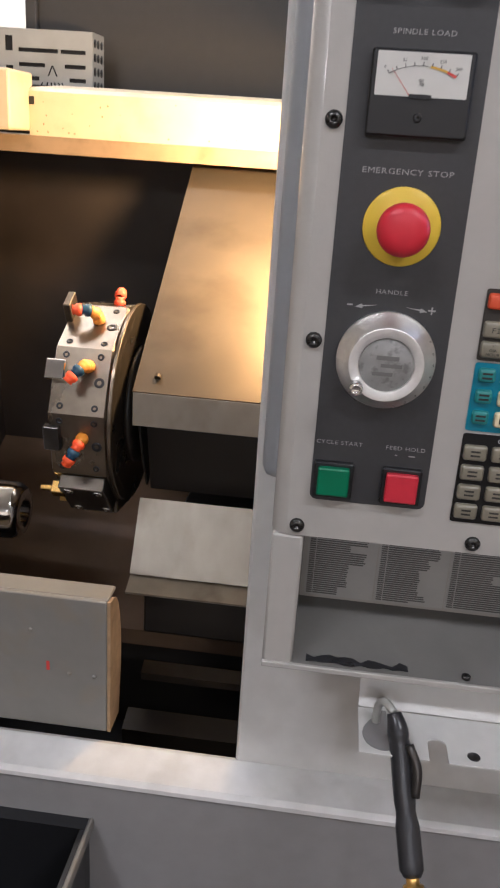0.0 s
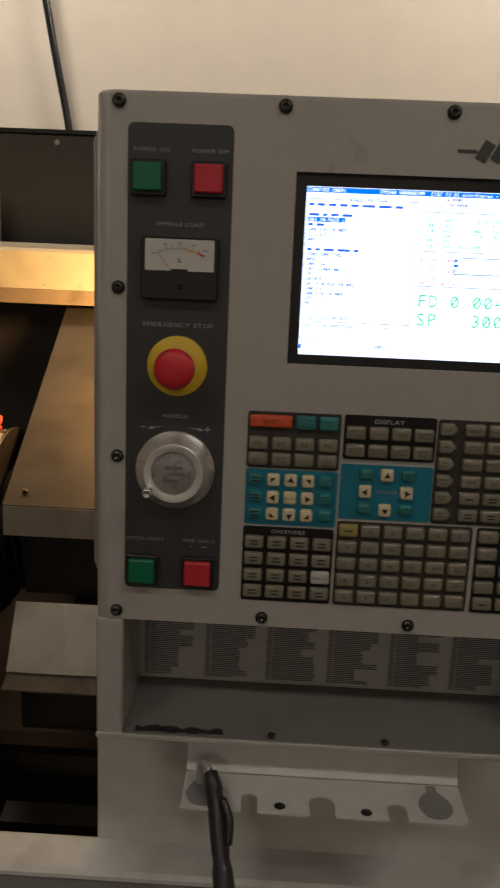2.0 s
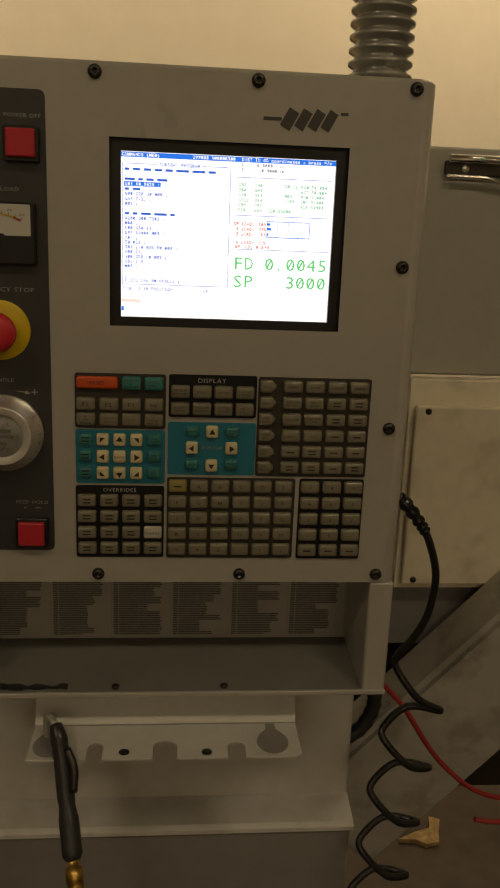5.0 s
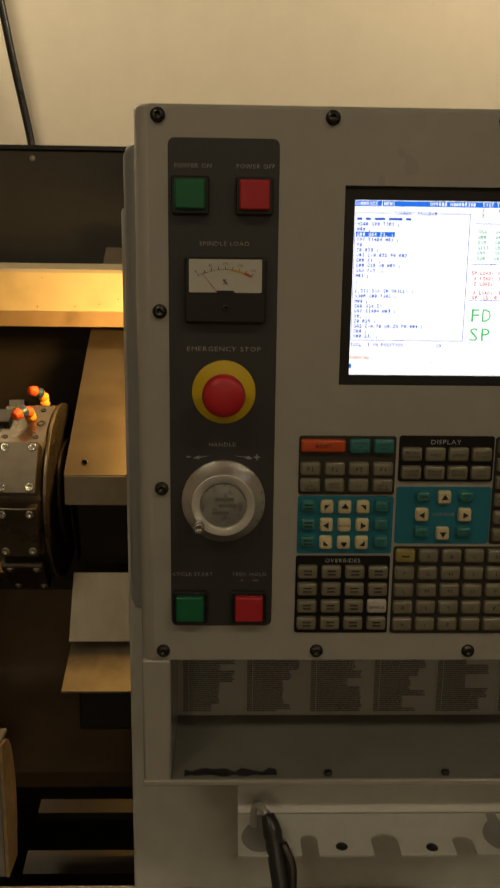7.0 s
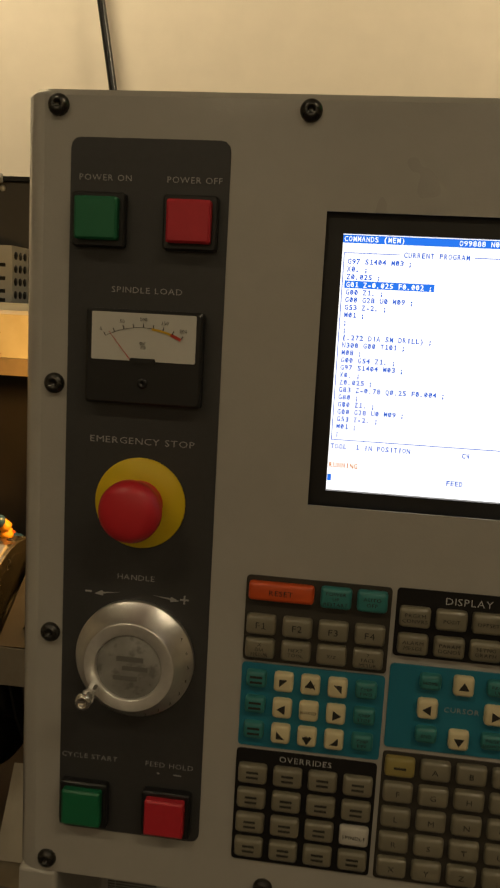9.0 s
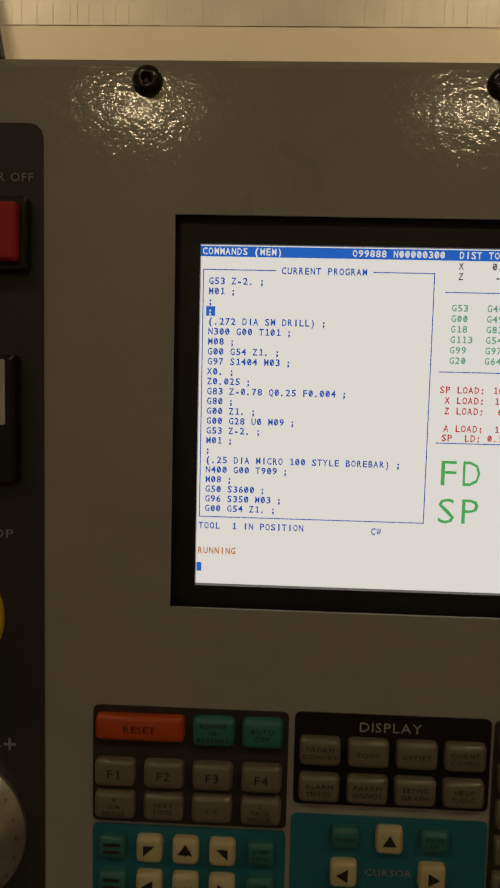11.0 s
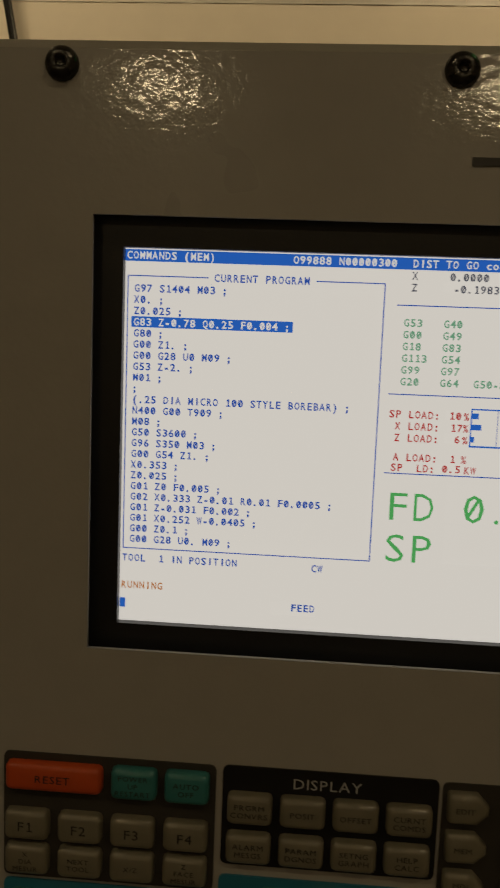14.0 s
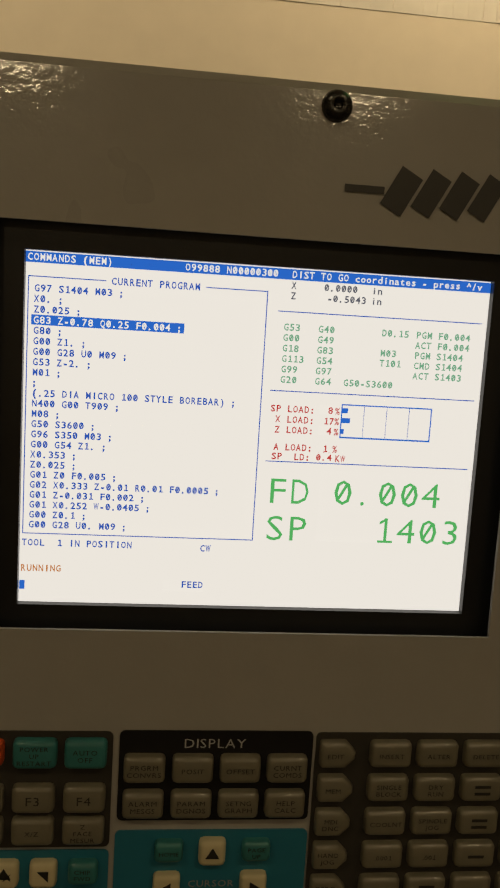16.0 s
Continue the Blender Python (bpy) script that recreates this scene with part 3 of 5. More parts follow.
# ---- bin at the foot of the apron ----
B = thing("chip_bin", (-0.42, 0.69, 0.36), "black open-topped metal chip bin hung on the apron", "bin")
for q in ((-0.66, -0.222, 0.815, 0.8325), (-0.66, -0.222, 0.52, 0.526), (-0.66, -0.654, 0.5265, 0.8145), (-0.228, -0.222, 0.5265, 0.8145)):
    part("side_wall", box(BM(), *q, 0.362, 0.690), M["black"], B)
part("base", box(BM(), -0.66, -0.222, 0.52, 0.8325, 0.352, 0.3615), M["black"], B)
part("rim", box(BM(), -0.222, -0.216, 0.52, 0.8325, 0.676, 0.692, 0.002), M["guard"], B, "pale worn rim")

# ---- saddle, cross slide and turret (all moved by motions) ----
SADDLE = thing("saddle_cover", (-0.235, 1.05, 0.88), "lower steel way cover plate of the carriage", "machine cover")
bm = BM()
quad_prism(bm, [(-0.236, 1.051, 0.8785), (0.28, 1.051, 0.8785), (0.28, 1.18, 0.930), (-0.236, 1.18, 0.930)], (0, 0.002, -0.004))
part("cover_plate", fixed(bm), M["tansteel"], SADDLE)
# Casting colour darkened to read as the shaded gap under the skirt.
part("saddle_body", box(BM(), -0.215, 0.28, 1.075, 1.50, 0.80, 0.872, 0.004), M["insidedark"], SADDLE, "saddle casting, darkened for the shade under the cover")
SLIDE = thing("cross_slide", (-0.234, 1.07, 1.165), "oily brushed-steel cross slide cover sloping to the rear", "machine cover")
D = Vector((0, 0.82, 0.573))
top_end = Vector((0, 1.07, 1.165)) + D * 0.60
bm = BM()
quad_prism(bm, [(-0.234, 1.07, 1.165), (0.28, 1.07, 1.165), (0.28, top_end.y, top_end.z), (-0.234, top_end.y, top_end.z)], (0, 0.0025, -0.0035))
part("top_cover", fixed(bm), M["steel"], SLIDE, "sloping oily steel top cover")
part("front_fold", box(BM(), -0.2335, 0.28, 1.0695, 1.074, 1.118, 1.1635, 0.001), M["skirt"], SLIDE, "folded front edge of the cover")
bm = BM()
quad_prism(bm, [(-0.232, 1.076, 1.162), (-0.232, 1.12, 1.05), (-0.232, 1.15, 1.0), (-0.232, 1.60, 1.30), (-0.232, top_end.y, top_end.z - 0.006)], (0.003, 0, 0))
# Side plate and body are darkened for shade below the cover.
part("side_plate", fixed(bm), M["insidedark"], SLIDE, "side plate, darkened for the shade beside the slide")
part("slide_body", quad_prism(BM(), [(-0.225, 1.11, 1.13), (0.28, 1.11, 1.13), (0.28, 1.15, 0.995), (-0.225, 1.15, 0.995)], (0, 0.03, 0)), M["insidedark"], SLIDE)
bm = BM()
quad_prism(bm, [(-0.235, 1.0715, 0.8965), (0.28, 1.0715, 0.8965), (0.28, 1.127, 0.989), (-0.235, 1.127, 0.989)], (0, 0.004, -0.003))
part("skirt", fixed(bm), M["skirt"], SLIDE, "pale steel lower skirt plate")
bm = BM()
lathe(bm, pose(-0.205, 1.0895, 1.1825, -55, 0, 0), [(0.004, -0.003), (0.004, 0.002), (0.002, 0.003), (0, 0.003)], 10)
part("screw", bm, M["steel"], SLIDE)

TC = Vector((-0.301, 1.19, 1.11))
TURRET = thing("tool_turret", TC, "ten-sided steel tool turret with orange coolant nozzles", "turret")
RT, HW = 0.144, 0.041


def on_turret(a, r, x):
    """A world point at angle a (degrees up from the front) and radius r."""
    a = radians(a)
    return Vector((TC.x + x, TC.y - r * math.cos(a), TC.z + r * math.sin(a)))


bm = BM()
rings = []
for xx, rr in ((-HW, RT - 0.006), (-HW + 0.003, RT), (HW - 0.006, RT), (HW, RT - 0.006), (HW + 0.004, RT - 0.012)):
    rings.append([bm.verts.new(on_turret(9 + 36 * i, rr, xx)) for i in range(10)])
for a, b in zip(rings, rings[1:]):
    for i in range(10):
        bm.faces.new((a[i], a[(i + 1) % 10], b[(i + 1) % 10], b[i]))
bm.faces.new(rings[0])
bm.faces.new(rings[-1][::-1])
part("disc", fixed(bm), M["turret"], TURRET, "ten-sided ground steel disc")
bm = BM()
lathe(bm, pose(TC.x + HW + 0.0050, TC.y, TC.z, 0, 90, 0), [(0, 0), (0.086, 0), (0.086, 0.008), (0.07, 0.012), (0, 0.012)], 32)
part("hub", fixed(bm), M["insidedark"], TURRET, "black turret hub")
bm = BM()
lathe(bm, pose(TC.x + HW - 0.002, TC.y, TC.z, 0, 90, 0), [(0.128, 0), (0.1415, 0), (0.1425, 0.001), (0.1425, 0.0045), (0.1415, 0.0055), (0.100, 0.0065), (0, 0.0065)], 60, smooth=False)
part("rim", fixed(bm), M["turret"], TURRET, "round ground steel rim")
INR = RT * math.cos(radians(18))


def station(a, bm, xc, t, r0, dx, dt, h, mi=0):
    """A block on the flat at angle a: along the axis xc, across it t, from radius r0 up to r0 + h."""
    m = Matrix.Translation(TC) @ Matrix.Rotation(radians(-a), 4, "X")
    r = bmesh.ops.create_cube(bm, size=1)
    bmesh.ops.transform(bm, matrix=m @ Matrix.Translation((xc, -(r0 + h / 2), t)) @ Matrix.Diagonal((dx, h, dt, 1)), verts=r["verts"])
    es = list({e for v in r["verts"] for e in v.link_edges})
    bmesh.ops.bevel(bm, geom=es, offset=0.0012, segments=1, affect="EDGES")
    for f in {f for v in r["verts"] if v.is_valid for f in v.link_faces}:
        f.material_index = mi


def bolt(a, xc, t, r0, rad, mat):
    m = Matrix.Translation(TC) @ Matrix.Rotation(radians(-a), 4, "X") @ Matrix.Translation((xc, -r0, t)) @ Matrix.Rotation(radians(90), 4, "X")
    bm = BM()
    lathe(bm, m, [(rad * 1.15, -0.002), (rad * 1.15, 0.0004), (rad, 0.0010), (rad * 0.55, 0.0010), (rad * 0.5, -0.0008), (0, -0.0008)], 14)
    part("bolt", fixed(bm), mat, TURRET)


def nozzle(a, xc, t, turn, n, mats):
    """Segmented coolant nozzle lying on a flat."""
    m = Matrix.Translation(TC) @ Matrix.Rotation(radians(-a), 4, "X") @ Matrix.Translation((xc, -INR, t))
    p, d = Vector((0, 0, 0)), Vector((0, -1, 0))
    for i in range(n):
        bm = BM()
        q = p + d * 0.012
        axis = Matrix.Translation(m @ p) @ (m.to_3x3() @ d).to_track_quat("Z", "Y").to_matrix().to_4x4()
        lathe(bm, axis, [(0.0055, -0.001), (0.0085, 0.001), (0.0085, 0.006), (0.0060, 0.009), (0.0072, 0.012), (0, 0.013)], 14)
        part("nozzle", fixed(bm), mats[i % len(mats)], TURRET)
        p = q
        d = (d + Vector((math.cos(radians(turn)), 0.15, math.sin(radians(turn)))) * 0.9).normalized()


for k in range(10):
    a = 27 + 36 * k
    for xc in (-0.024, 0.022):
        for t in (-0.034, 0.034):
            bolt(a, xc, t, INR + 0.0005, 0.0040, M["black"])
    bolt(a, 0.024, 0.0, INR + 0.0005, 0.0060, M["black"])
OY = [M["orange"], M["nozzleblue"], M["nozzleyellow"]]
nozzle(63, 0.004, 0.010, 200, 4, [M["nozzleyellow"], M["nozzleyellow"], M["nozzleblue"], M["orange"]])
nozzle(27, 0.008, 0.020, 235, 4, [M["nozzleyellow"], M["nozzleyellow"], M["nozzleblue"], M["orange"]])
nozzle(-9, 0.006, 0.012, 240, 4, [M["nozzleyellow"], M["orange"], M["nozzleblue"], M["orange"]])
nozzle(99, 0.012, 0.0, 90, 2, [M["orange"], M["orange"]])
# tool holders
bm = BM()
station(27, bm, -0.034, 0.012, INR - 0.004, 0.026, 0.026, 0.014)
part("tool_holder", bm, M["chrome"], TURRET)
bm = BM()
station(63, bm, -0.036, 0.020, INR - 0.002, 0.010, 0.030, 0.030)
part("tool_blade", bm, M["steel"], TURRET)
bm = BM()
station(-9, bm, -0.034, 0.010, INR - 0.004, 0.022, 0.034, 0.012)
part("tool_holder", bm, M["darksteel"], TURRET)
for a in (-45, -81, -117):
    bm = BM()
    station(a, bm, 0.002, 0.0, INR + 0.0005, 0.062, 0.078, 0.020)
    part("tool_block", bm, M["toolblock"], TURRET, "bolted steel tool block")
    bm = BM()
    station(a, bm, -0.034, 0.016, INR + 0.004, 0.018, 0.016, 0.018)
    station(a, bm, -0.050, 0.016, INR + 0.010, 0.020, 0.007, 0.007)
    part("tool", bm, M["brass"], TURRET, "gold-coated cutting tool")
    for xc in (-0.016, 0.024):
        for t in (-0.030, 0.030):
            bolt(a, xc, t, INR + 0.0215, 0.0055, M["chrome"])

# ---- perforated power supply on the rear beam ----
P = thing("power_supply", (-0.62, 1.92, 1.54), "perforated zinc power supply case with slots", "power supply")
PX0, PX1, PY, PZ0, PZ1 = -0.765, -0.534, 1.90, 1.545, 1.660
W2 = PX1 - PX0
slots = [(PX1 - 0.187, PX1 - 0.171, PZ1 - 0.041, PZ1 - 0.012), (PX1 - 0.187, PX1 - 0.171, PZ1 - 0.097, PZ1 - 0.069)]
for down, a, b, c in ((0.038, 0.159, 0.0737, 0.0622), (0.066, 0.159, 0.102, 0.0540), (0.092, 0.158, 0.115, 0.044), (0.111, 0.158, 0.130, 0.036)):
    z = PZ1 - down
    slots += [(PX1 - a, PX1 - (b if b > 0.08 else 0.0937 - 0.02), z - 0.0040, z + 0.0040), (PX1 - c - 0.006, PX1 - 0.0147, z - 0.0040, z + 0.0040)]
part("front", holed(BM(), PX0, PX1, PZ0, PZ1, slots, PY, PY + 0.002), M["zinc"], P, "slotted zinc face")
part("core", box(BM(), PX0 + 0.002, PX1 - 0.004, PY + 0.006, PY + 0.08, PZ0, PZ1 - 0.004), M["black"], P)
bm = BM()
box(bm, PX1 - 0.0015, PX1, PY + 0.0025, PY + 0.085, PZ0, PZ1)
part("side", bm, M["zinc"], P)
for i in range(4):
    for j in range(3):
        bm = BM()
        lathe(bm, pose(PX1, PY + 0.018 + 0.024 * j, PZ0 + 0.016 + 0.027 * i, 0, 90, 0), [(0.0085, 0), (0.0085, 0.0006), (0, 0.0006)], 12)
        part("vent_hole", bm, M["black"], P)
part("top", box(BM(), PX0, PX1, PY, PY + 0.085, PZ1 + 0.0002, PZ1 + 0.002), M["zinc"], P)
for xa, za, xb, zb in ((0.095, 0.086, 0.0862, 0.066), (0.0855, 0.066, 0.0765, 0.086), (0.116, 0.113, 0.107, 0.098), (0.100, 0.113, 0.097, 0.098), (0.088, 0.113, 0.089, 0.098), (0.078, 0.113, 0.082, 0.098), (0.066, 0.113, 0.074, 0.098), (0.056, 0.113, 0.066, 0.098)):
    bm = BM()
    quad_prism(bm, [(PX1 - xa - 0.0014, PY - 0.001, PZ1 - za), (PX1 - xa + 0.0014, PY - 0.001, PZ1 - za), (PX1 - xb + 0.0014, PY - 0.001, PZ1 - zb), (PX1 - xb - 0.0014, PY - 0.001, PZ1 - zb)], (0, 0.0008, 0))
    part("fan_slot", fixed(bm), M["black"], P)
PS = thing("machine_shelf", (-0.5, 1.85, 1.53), "dark shelf carrying the power supply", "shelf")
part("shelf_board", box(BM(), -1.2, 0.3, 1.62, 2.045, 1.52, 1.5445), M["backpanel"], PS)

# ---- hanging cable on the wall ----
HC = thing("hanging_cable", (-0.66, 3.15, 1.95), "black cable hanging down the wall behind the machine", "cable")
bm = BM()
pipe(bm, smooth_path([(-1.055, 3.25, 3.99), (-0.935, 3.25, 3.35), (-0.805, 3.25, 2.65), (-0.743, 3.25, 2.30), (-0.679, 3.25, 1.95), (-0.64, 3.15, 1.65), (-0.62, 2.8, 1.35), (-0.6, 2.15, 1.2)], 6), 0.0145)
part("cable_run", bm, M["cord"], HC)

# ---- right-hand neighbours ----
CB = thing("electrical_cabinet", (1.1, 1.25, 0.9), "cream electrical box with a raised door", "cabinet")
part("case", box(BM(), 0.64, 1.6, 1.268, 1.299, 0.902, 1.294, 0.003), M["cream"], CB)
part("door", box(BM(), 0.650, 1.56, 1.255, 1.2675, 0.914, 1.248, 0.004), M["cream"], CB, "raised cream door")
for sx, sz in ((0.672, 1.239), (0.672, 0.925)):
    bm = BM()
    lathe(bm, pose(sx, 1.2549, sz, 90, 0, 0), [(0.006, 0), (0.005, 0.003), (0, 0.004)], 10)
    part("screw", bm, M["darksteel"], CB)
LT = thing("chrome_latch", (0.75, 1.285, 1.64), "bright chrome latch plate with curled edges on the machine panel", "latch")
part("plate", box(BM(), 0.672, 0.90, 1.289, 1.2995, 1.632, 1.656, 0.003), M["darksteel"], LT)
bm = BM()
pipe(bm, [Vector((0.676, 1.283, 1.658)), Vector((0.90, 1.283, 1.658))], 0.007, 12)
part("upper_roll", bm, M["chrome"], LT)
bm = BM()
pipe(bm, smooth_path([(0.674, 1.284, 1.630), (0.74, 1.284, 1.629), (0.765, 1.284, 1.623), (0.80, 1.284, 1.624), (0.82, 1.284, 1.630), (0.90, 1.284, 1.630)], 4), 0.004, 10)
part("lower_roll", bm, M["chrome"], LT)
bm = BM()
lathe(bm, pose(0.706, 1.2889, 1.6435, 90, 0, 0), [(0.007, 0), (0.006, 0.003), (0.003, 0.004), (0, 0.004)], 12)
part("screw", bm, M["chrome"], LT)
CV = thing("chip_conveyor", (0.9, 1.1, 0.2), "grey sheet-metal chip conveyor rising at a slope", "conveyor")
ax = Vector((0.687, 0, 0.727))
nx = Vector((0.727, 0, -0.687))
q0 = Vector((0.452, 1.14, 0.545))
bm = BM()
c = [q0, q0 + ax * 1.6, q0 + ax * 1.6 + nx * 0.21, q0 + nx * 0.21]
quad_prism(bm, c, (0, 0.12, 0))
bmesh.ops.recalc_face_normals(bm, faces=bm.faces)
bmesh.ops.bevel(bm, geom=list(bm.edges), offset=0.012, segments=2, affect="EDGES")
part("housing", bm, M["conveyor"], CV)
part("foot", box(BM(), 1.16, 1.22, 1.16, 1.24, 0, 1.10), M["conveyor"], CV)
OS = thing("chipboard_scrap", (0.92, 1.69, 0.0), "torn piece of yellow chipboard lying on the floor", "scrap board")
bm = BM()
quad_prism(bm, [(0.83, 1.665, 0.001), (0.875, 1.662, 0.001), (0.90, 1.645, 0.001), (0.935, 1.652, 0.001), (0.945, 1.69, 0.001), (0.962, 1.735, 0.001), (0.935, 1.748, 0.001), (0.925, 1.705, 0.001), (0.88, 1.69, 0.001)], (0, 0, 0.012))
part("board", fixed(bm), M["chipboard"], OS)
RH = thing("red_air_hose", (0.44, 1.05, 0.6), "thin red air hose hanging beside the machine", "hose")
bm = BM()
pipe(bm, smooth_path([(0.44, 1.0, 0.84), (0.50, 1.0, 0.885), (0.535, 1.0, 0.885), (0.562, 1.0, 0.861), (0.597, 1.0, 0.821), (0.644, 1.0, 0.749), (0.681, 1.0, 0.707), (0.73, 1.01, 0.664), (0.80, 1.03, 0.63), (0.95, 1.06, 0.60), (1.3, 1.09, 0.58)], 6), 0.0042)
part("hose_run", bm, M["redhose"], RH)
bm = BM()
pipe(bm, smooth_path([(0.74, 1.02, 0.600), (0.78, 1.02, 0.594), (0.86, 1.03, 0.592), (1.0, 1.05, 0.60), (1.3, 1.09, 0.61)], 6), 0.0042)
part("hose_loop", bm, M["redhose"], RH, "lower strand of the red hose")
BU = thing("black_hose", (0.52, 1.0, 0.8), "thick black ribbed hose behind the machine corner", "hose")
bm = BM()
pp = smooth_path([(0.44, 1.0, 0.915), (0.515, 1.0, 0.895), (0.548, 1.0, 0.84), (0.52, 1.0, 0.78), (0.44, 1.0, 0.76)], 8)
pipe(bm, pp, [0.0105 + 0.002 * (i % 2) for i in range(len(pp))])
part("hose_run", bm, M["rubber"], BU)

# ---- control pendant ----
Y = 0.740
PEN = thing("control_pendant", (0.235, 0.80, 1.15), "putty-grey control pendant with keypad, dials and push buttons", "control panel")
X0, X1, Z0, Z1 = -0.023, 0.487, 1.150, 1.679
SX0, SX1, SZ0, SZ1 = 0.168, 0.403, 1.431, 1.612
bm = BM()
holed(bm, X0 + 0.014, X1 - 0.014, Z0, Z1 - 0.004, [(SX0, SX1, SZ0, SZ1)], Y, Y + 0.002)
part("face_plate", bm, M["putty"], PEN, "putty-grey front plate with orange-peel paint")
bm = BM()
out = [(X0 + 0.0140, Y), (X0 + 0.006, Y + 0.003), (X0 + 0.001, Y + 0.009), (X0, Y + 0.016), (X0, Y + 0.115), (X1, Y + 0.115), (X1, Y + 0.016), (X1 - 0.001, Y + 0.009), (X1 - 0.006, Y + 0.003), (X1 - 0.014, Y)]
ring0 = [bm.verts.new((a, b, Z0)) for a, b in out]
ring1 = [bm.verts.new((a, b, Z1 - 0.004)) for a, b in out]
ring2 = [bm.verts.new((a + (0.003 if a < 0.2 else -0.003), b + (0.003 if b < Y + 0.05 else 0), Z1)) for a, b in out]
for a, b in ((ring0, ring1), (ring1, ring2)):
    for i in range(len(out)):
        j = (i + 1) % len(out)
        if j == 0 and a is ring0:
            continue
        f = bm.faces.new((a[i], a[j], b[j], b[i]))
        f.smooth = i in (0, 1, 2, 6, 7, 8)
bm.faces.new(ring2)
part("case", fixed(bm), M["putty"], PEN, "folded sheet case with eased corners")
part("rear_plate", box(BM(), X0 + 0.004, X1 - 0.004, Y + 0.022, Y + 0.026, Z0 + 0.002, Z1 - 0.008), M["black"], PEN)

# socket-head screws round the edge
sc = BM()
lathe(sc, pose(0, 0, 0, 90, 0, 0), [(0.0068, -0.0005), (0.0068, 0.0012), (0.0060, 0.0030), (0.0038, 0.0043), (0.0022, 0.0044), (0.0020, 0.0024), (0, 0.0024)], 18)
screw_mesh = None
for sx, sz in [(0.155 * i, 1.669) for i in range(4)] + [(0.1545 * i, 1.160) for i in range(4)] + [(0.0, 1.329), (0.0, 1.498), (0.465, 1.329), (0.465, 1.499)]:
    if screw_mesh is None:
        ob = finish("screw", sc, M["screw"], None, "black domed socket screw")
        screw_mesh = ob.data
    else:
        ob = new("screw", screw_mesh)
    ob.parent = PEN
    ob.location = Vector((sx, Y, sz)) - PEN.location

# logo shape: slanted strokes with a flying bar
bm = BM()


def stroke(pts, w):
    for (xa, za), (xb, zb) in zip(pts, pts[1:]):
        d = Vector((xb - xa, zb - za)).normalized()
        n = Vector((-d.y, d.x)) * w / 2
        v = [bm.verts.new((p[0], Y - 0.0006, p[1])) for p in ((xa + n.x, za + n.y), (xb + n.x, zb + n.y), (xb - n.x, zb - n.y), (xa - n.x, za - n.y))]
        bm.faces.new(v)


LZ, LH = 1.6275, 0.0165
stroke([(0.316, 1.6355), (0.3338, 1.6355)], 0.0032)
for lx, w in ((0.3370, 0.0110), (0.3505, 0.0100), (0.3635, 0.0100), (0.3762, 0.0095)):
    stroke([(lx, LZ), (lx + 0.009, LZ + LH)], w)
stroke([(0.3915, LZ + LH - 0.0014), (0.399, LZ + LH - 0.0014)], 0.0028)
part("emblem", fixed(bm), M["logo"], PEN, "dark slanted emblem of plain strokes")

# ---- operator strip ----
ST = part("operator_strip", slab(BM(), rounded(0.0085, 0.1083, 1.1875, 1.6505, 0.006), Y - 0.0008, Y + 0.0005), M["strip"], PEN, "charcoal overlay strip")
YS = Y - 0.0014


def caption(text, x, z, high, wide):
    bm = BM()
    est = sum((0.35 if c == " " else glyph(c)[2] + 0.09) for c in text) * high / CAP
    write(bm, text, x, YS, z, high, anchor="c", squeeze=wide / est)
    part("caption", bm, M["greyprint"], ST, "pale printed caption")


caption("POWER ON", 0.031, 1.6250, 0.0037, 0.034)
caption("POWER OFF", 0.087, 1.6250, 0.0037, 0.035)
caption("SPINDLE LOAD", 0.0595, 1.5577, 0.0037, 0.046)
caption("EMERGENCY STOP", 0.0595, 1.4620, 0.0042, 0.070)
caption("HANDLE", 0.0585, 1.3712, 0.0037, 0.026)
caption("CYCLE START", 0.030, 1.2404, 0.0035, 0.040)
caption("FEED HOLD", 0.086, 1.2404, 0.0035, 0.034)
for name, bars in (("plus_mark", ((0.0885, 0.0945, 1.3602, 1.3614), (0.0909, 0.0921, 1.3578, 1.3602), (0.0909, 0.0921, 1.3614, 1.3638))), ("minus_mark", ((0.0240, 0.0285, 1.3602, 1.3614),)), ("dash_mark", ((0.0775, 0.0795, 1.2352, 1.2362),)), ("dash_mark", ((0.0890, 0.0945, 1.2352, 1.2362),))):
    bm = BM()
    for q in bars:
        flat(bm, *q, YS)
    part(name, fixed(bm), M["greyprint"], ST)
for s_, cx in ((-1, 0.0405), (1, 0.0780)):
    bm = BM()
    v = [bm.verts.new((cx + s_ * a, YS, b)) for a, b in ((-0.008, 1.3620), (0.004, 1.3600), (0.004, 1.3585), (0.010, 1.3595), (0.005, 1.3622), (0.004, 1.3612))]
    bm.faces.new(v)
    part("arrow_mark", fixed(bm), M["greyprint"], ST, "printed turning arrow")


def push_button(x, z, mat, label):
    h = part("push_button", slab(BM(), rounded(x - 0.0168, x + 0.0168, z - 0.0168, z + 0.0160, 0.002), Y - 0.007, Y, bevel=0.001), M["black"], PEN, label)
    part("lens", slab(BM(), rounded(x - 0.0135, x + 0.0135, z - 0.0128, z + 0.0128, 0.0015), Y - 0.013, Y - 0.0071, bevel=0.0014), mat, h)


push_button(0.0285, 1.6015, M["green"], "square green push button in a black housing")
push_button(0.0860, 1.6015, M["red"], "square red push button in a black housing")
push_button(0.0275, 1.2090, M["green"], "square green push button in a black housing")
push_button(0.0855, 1.2090, M["red"], "square red push button in a black housing")

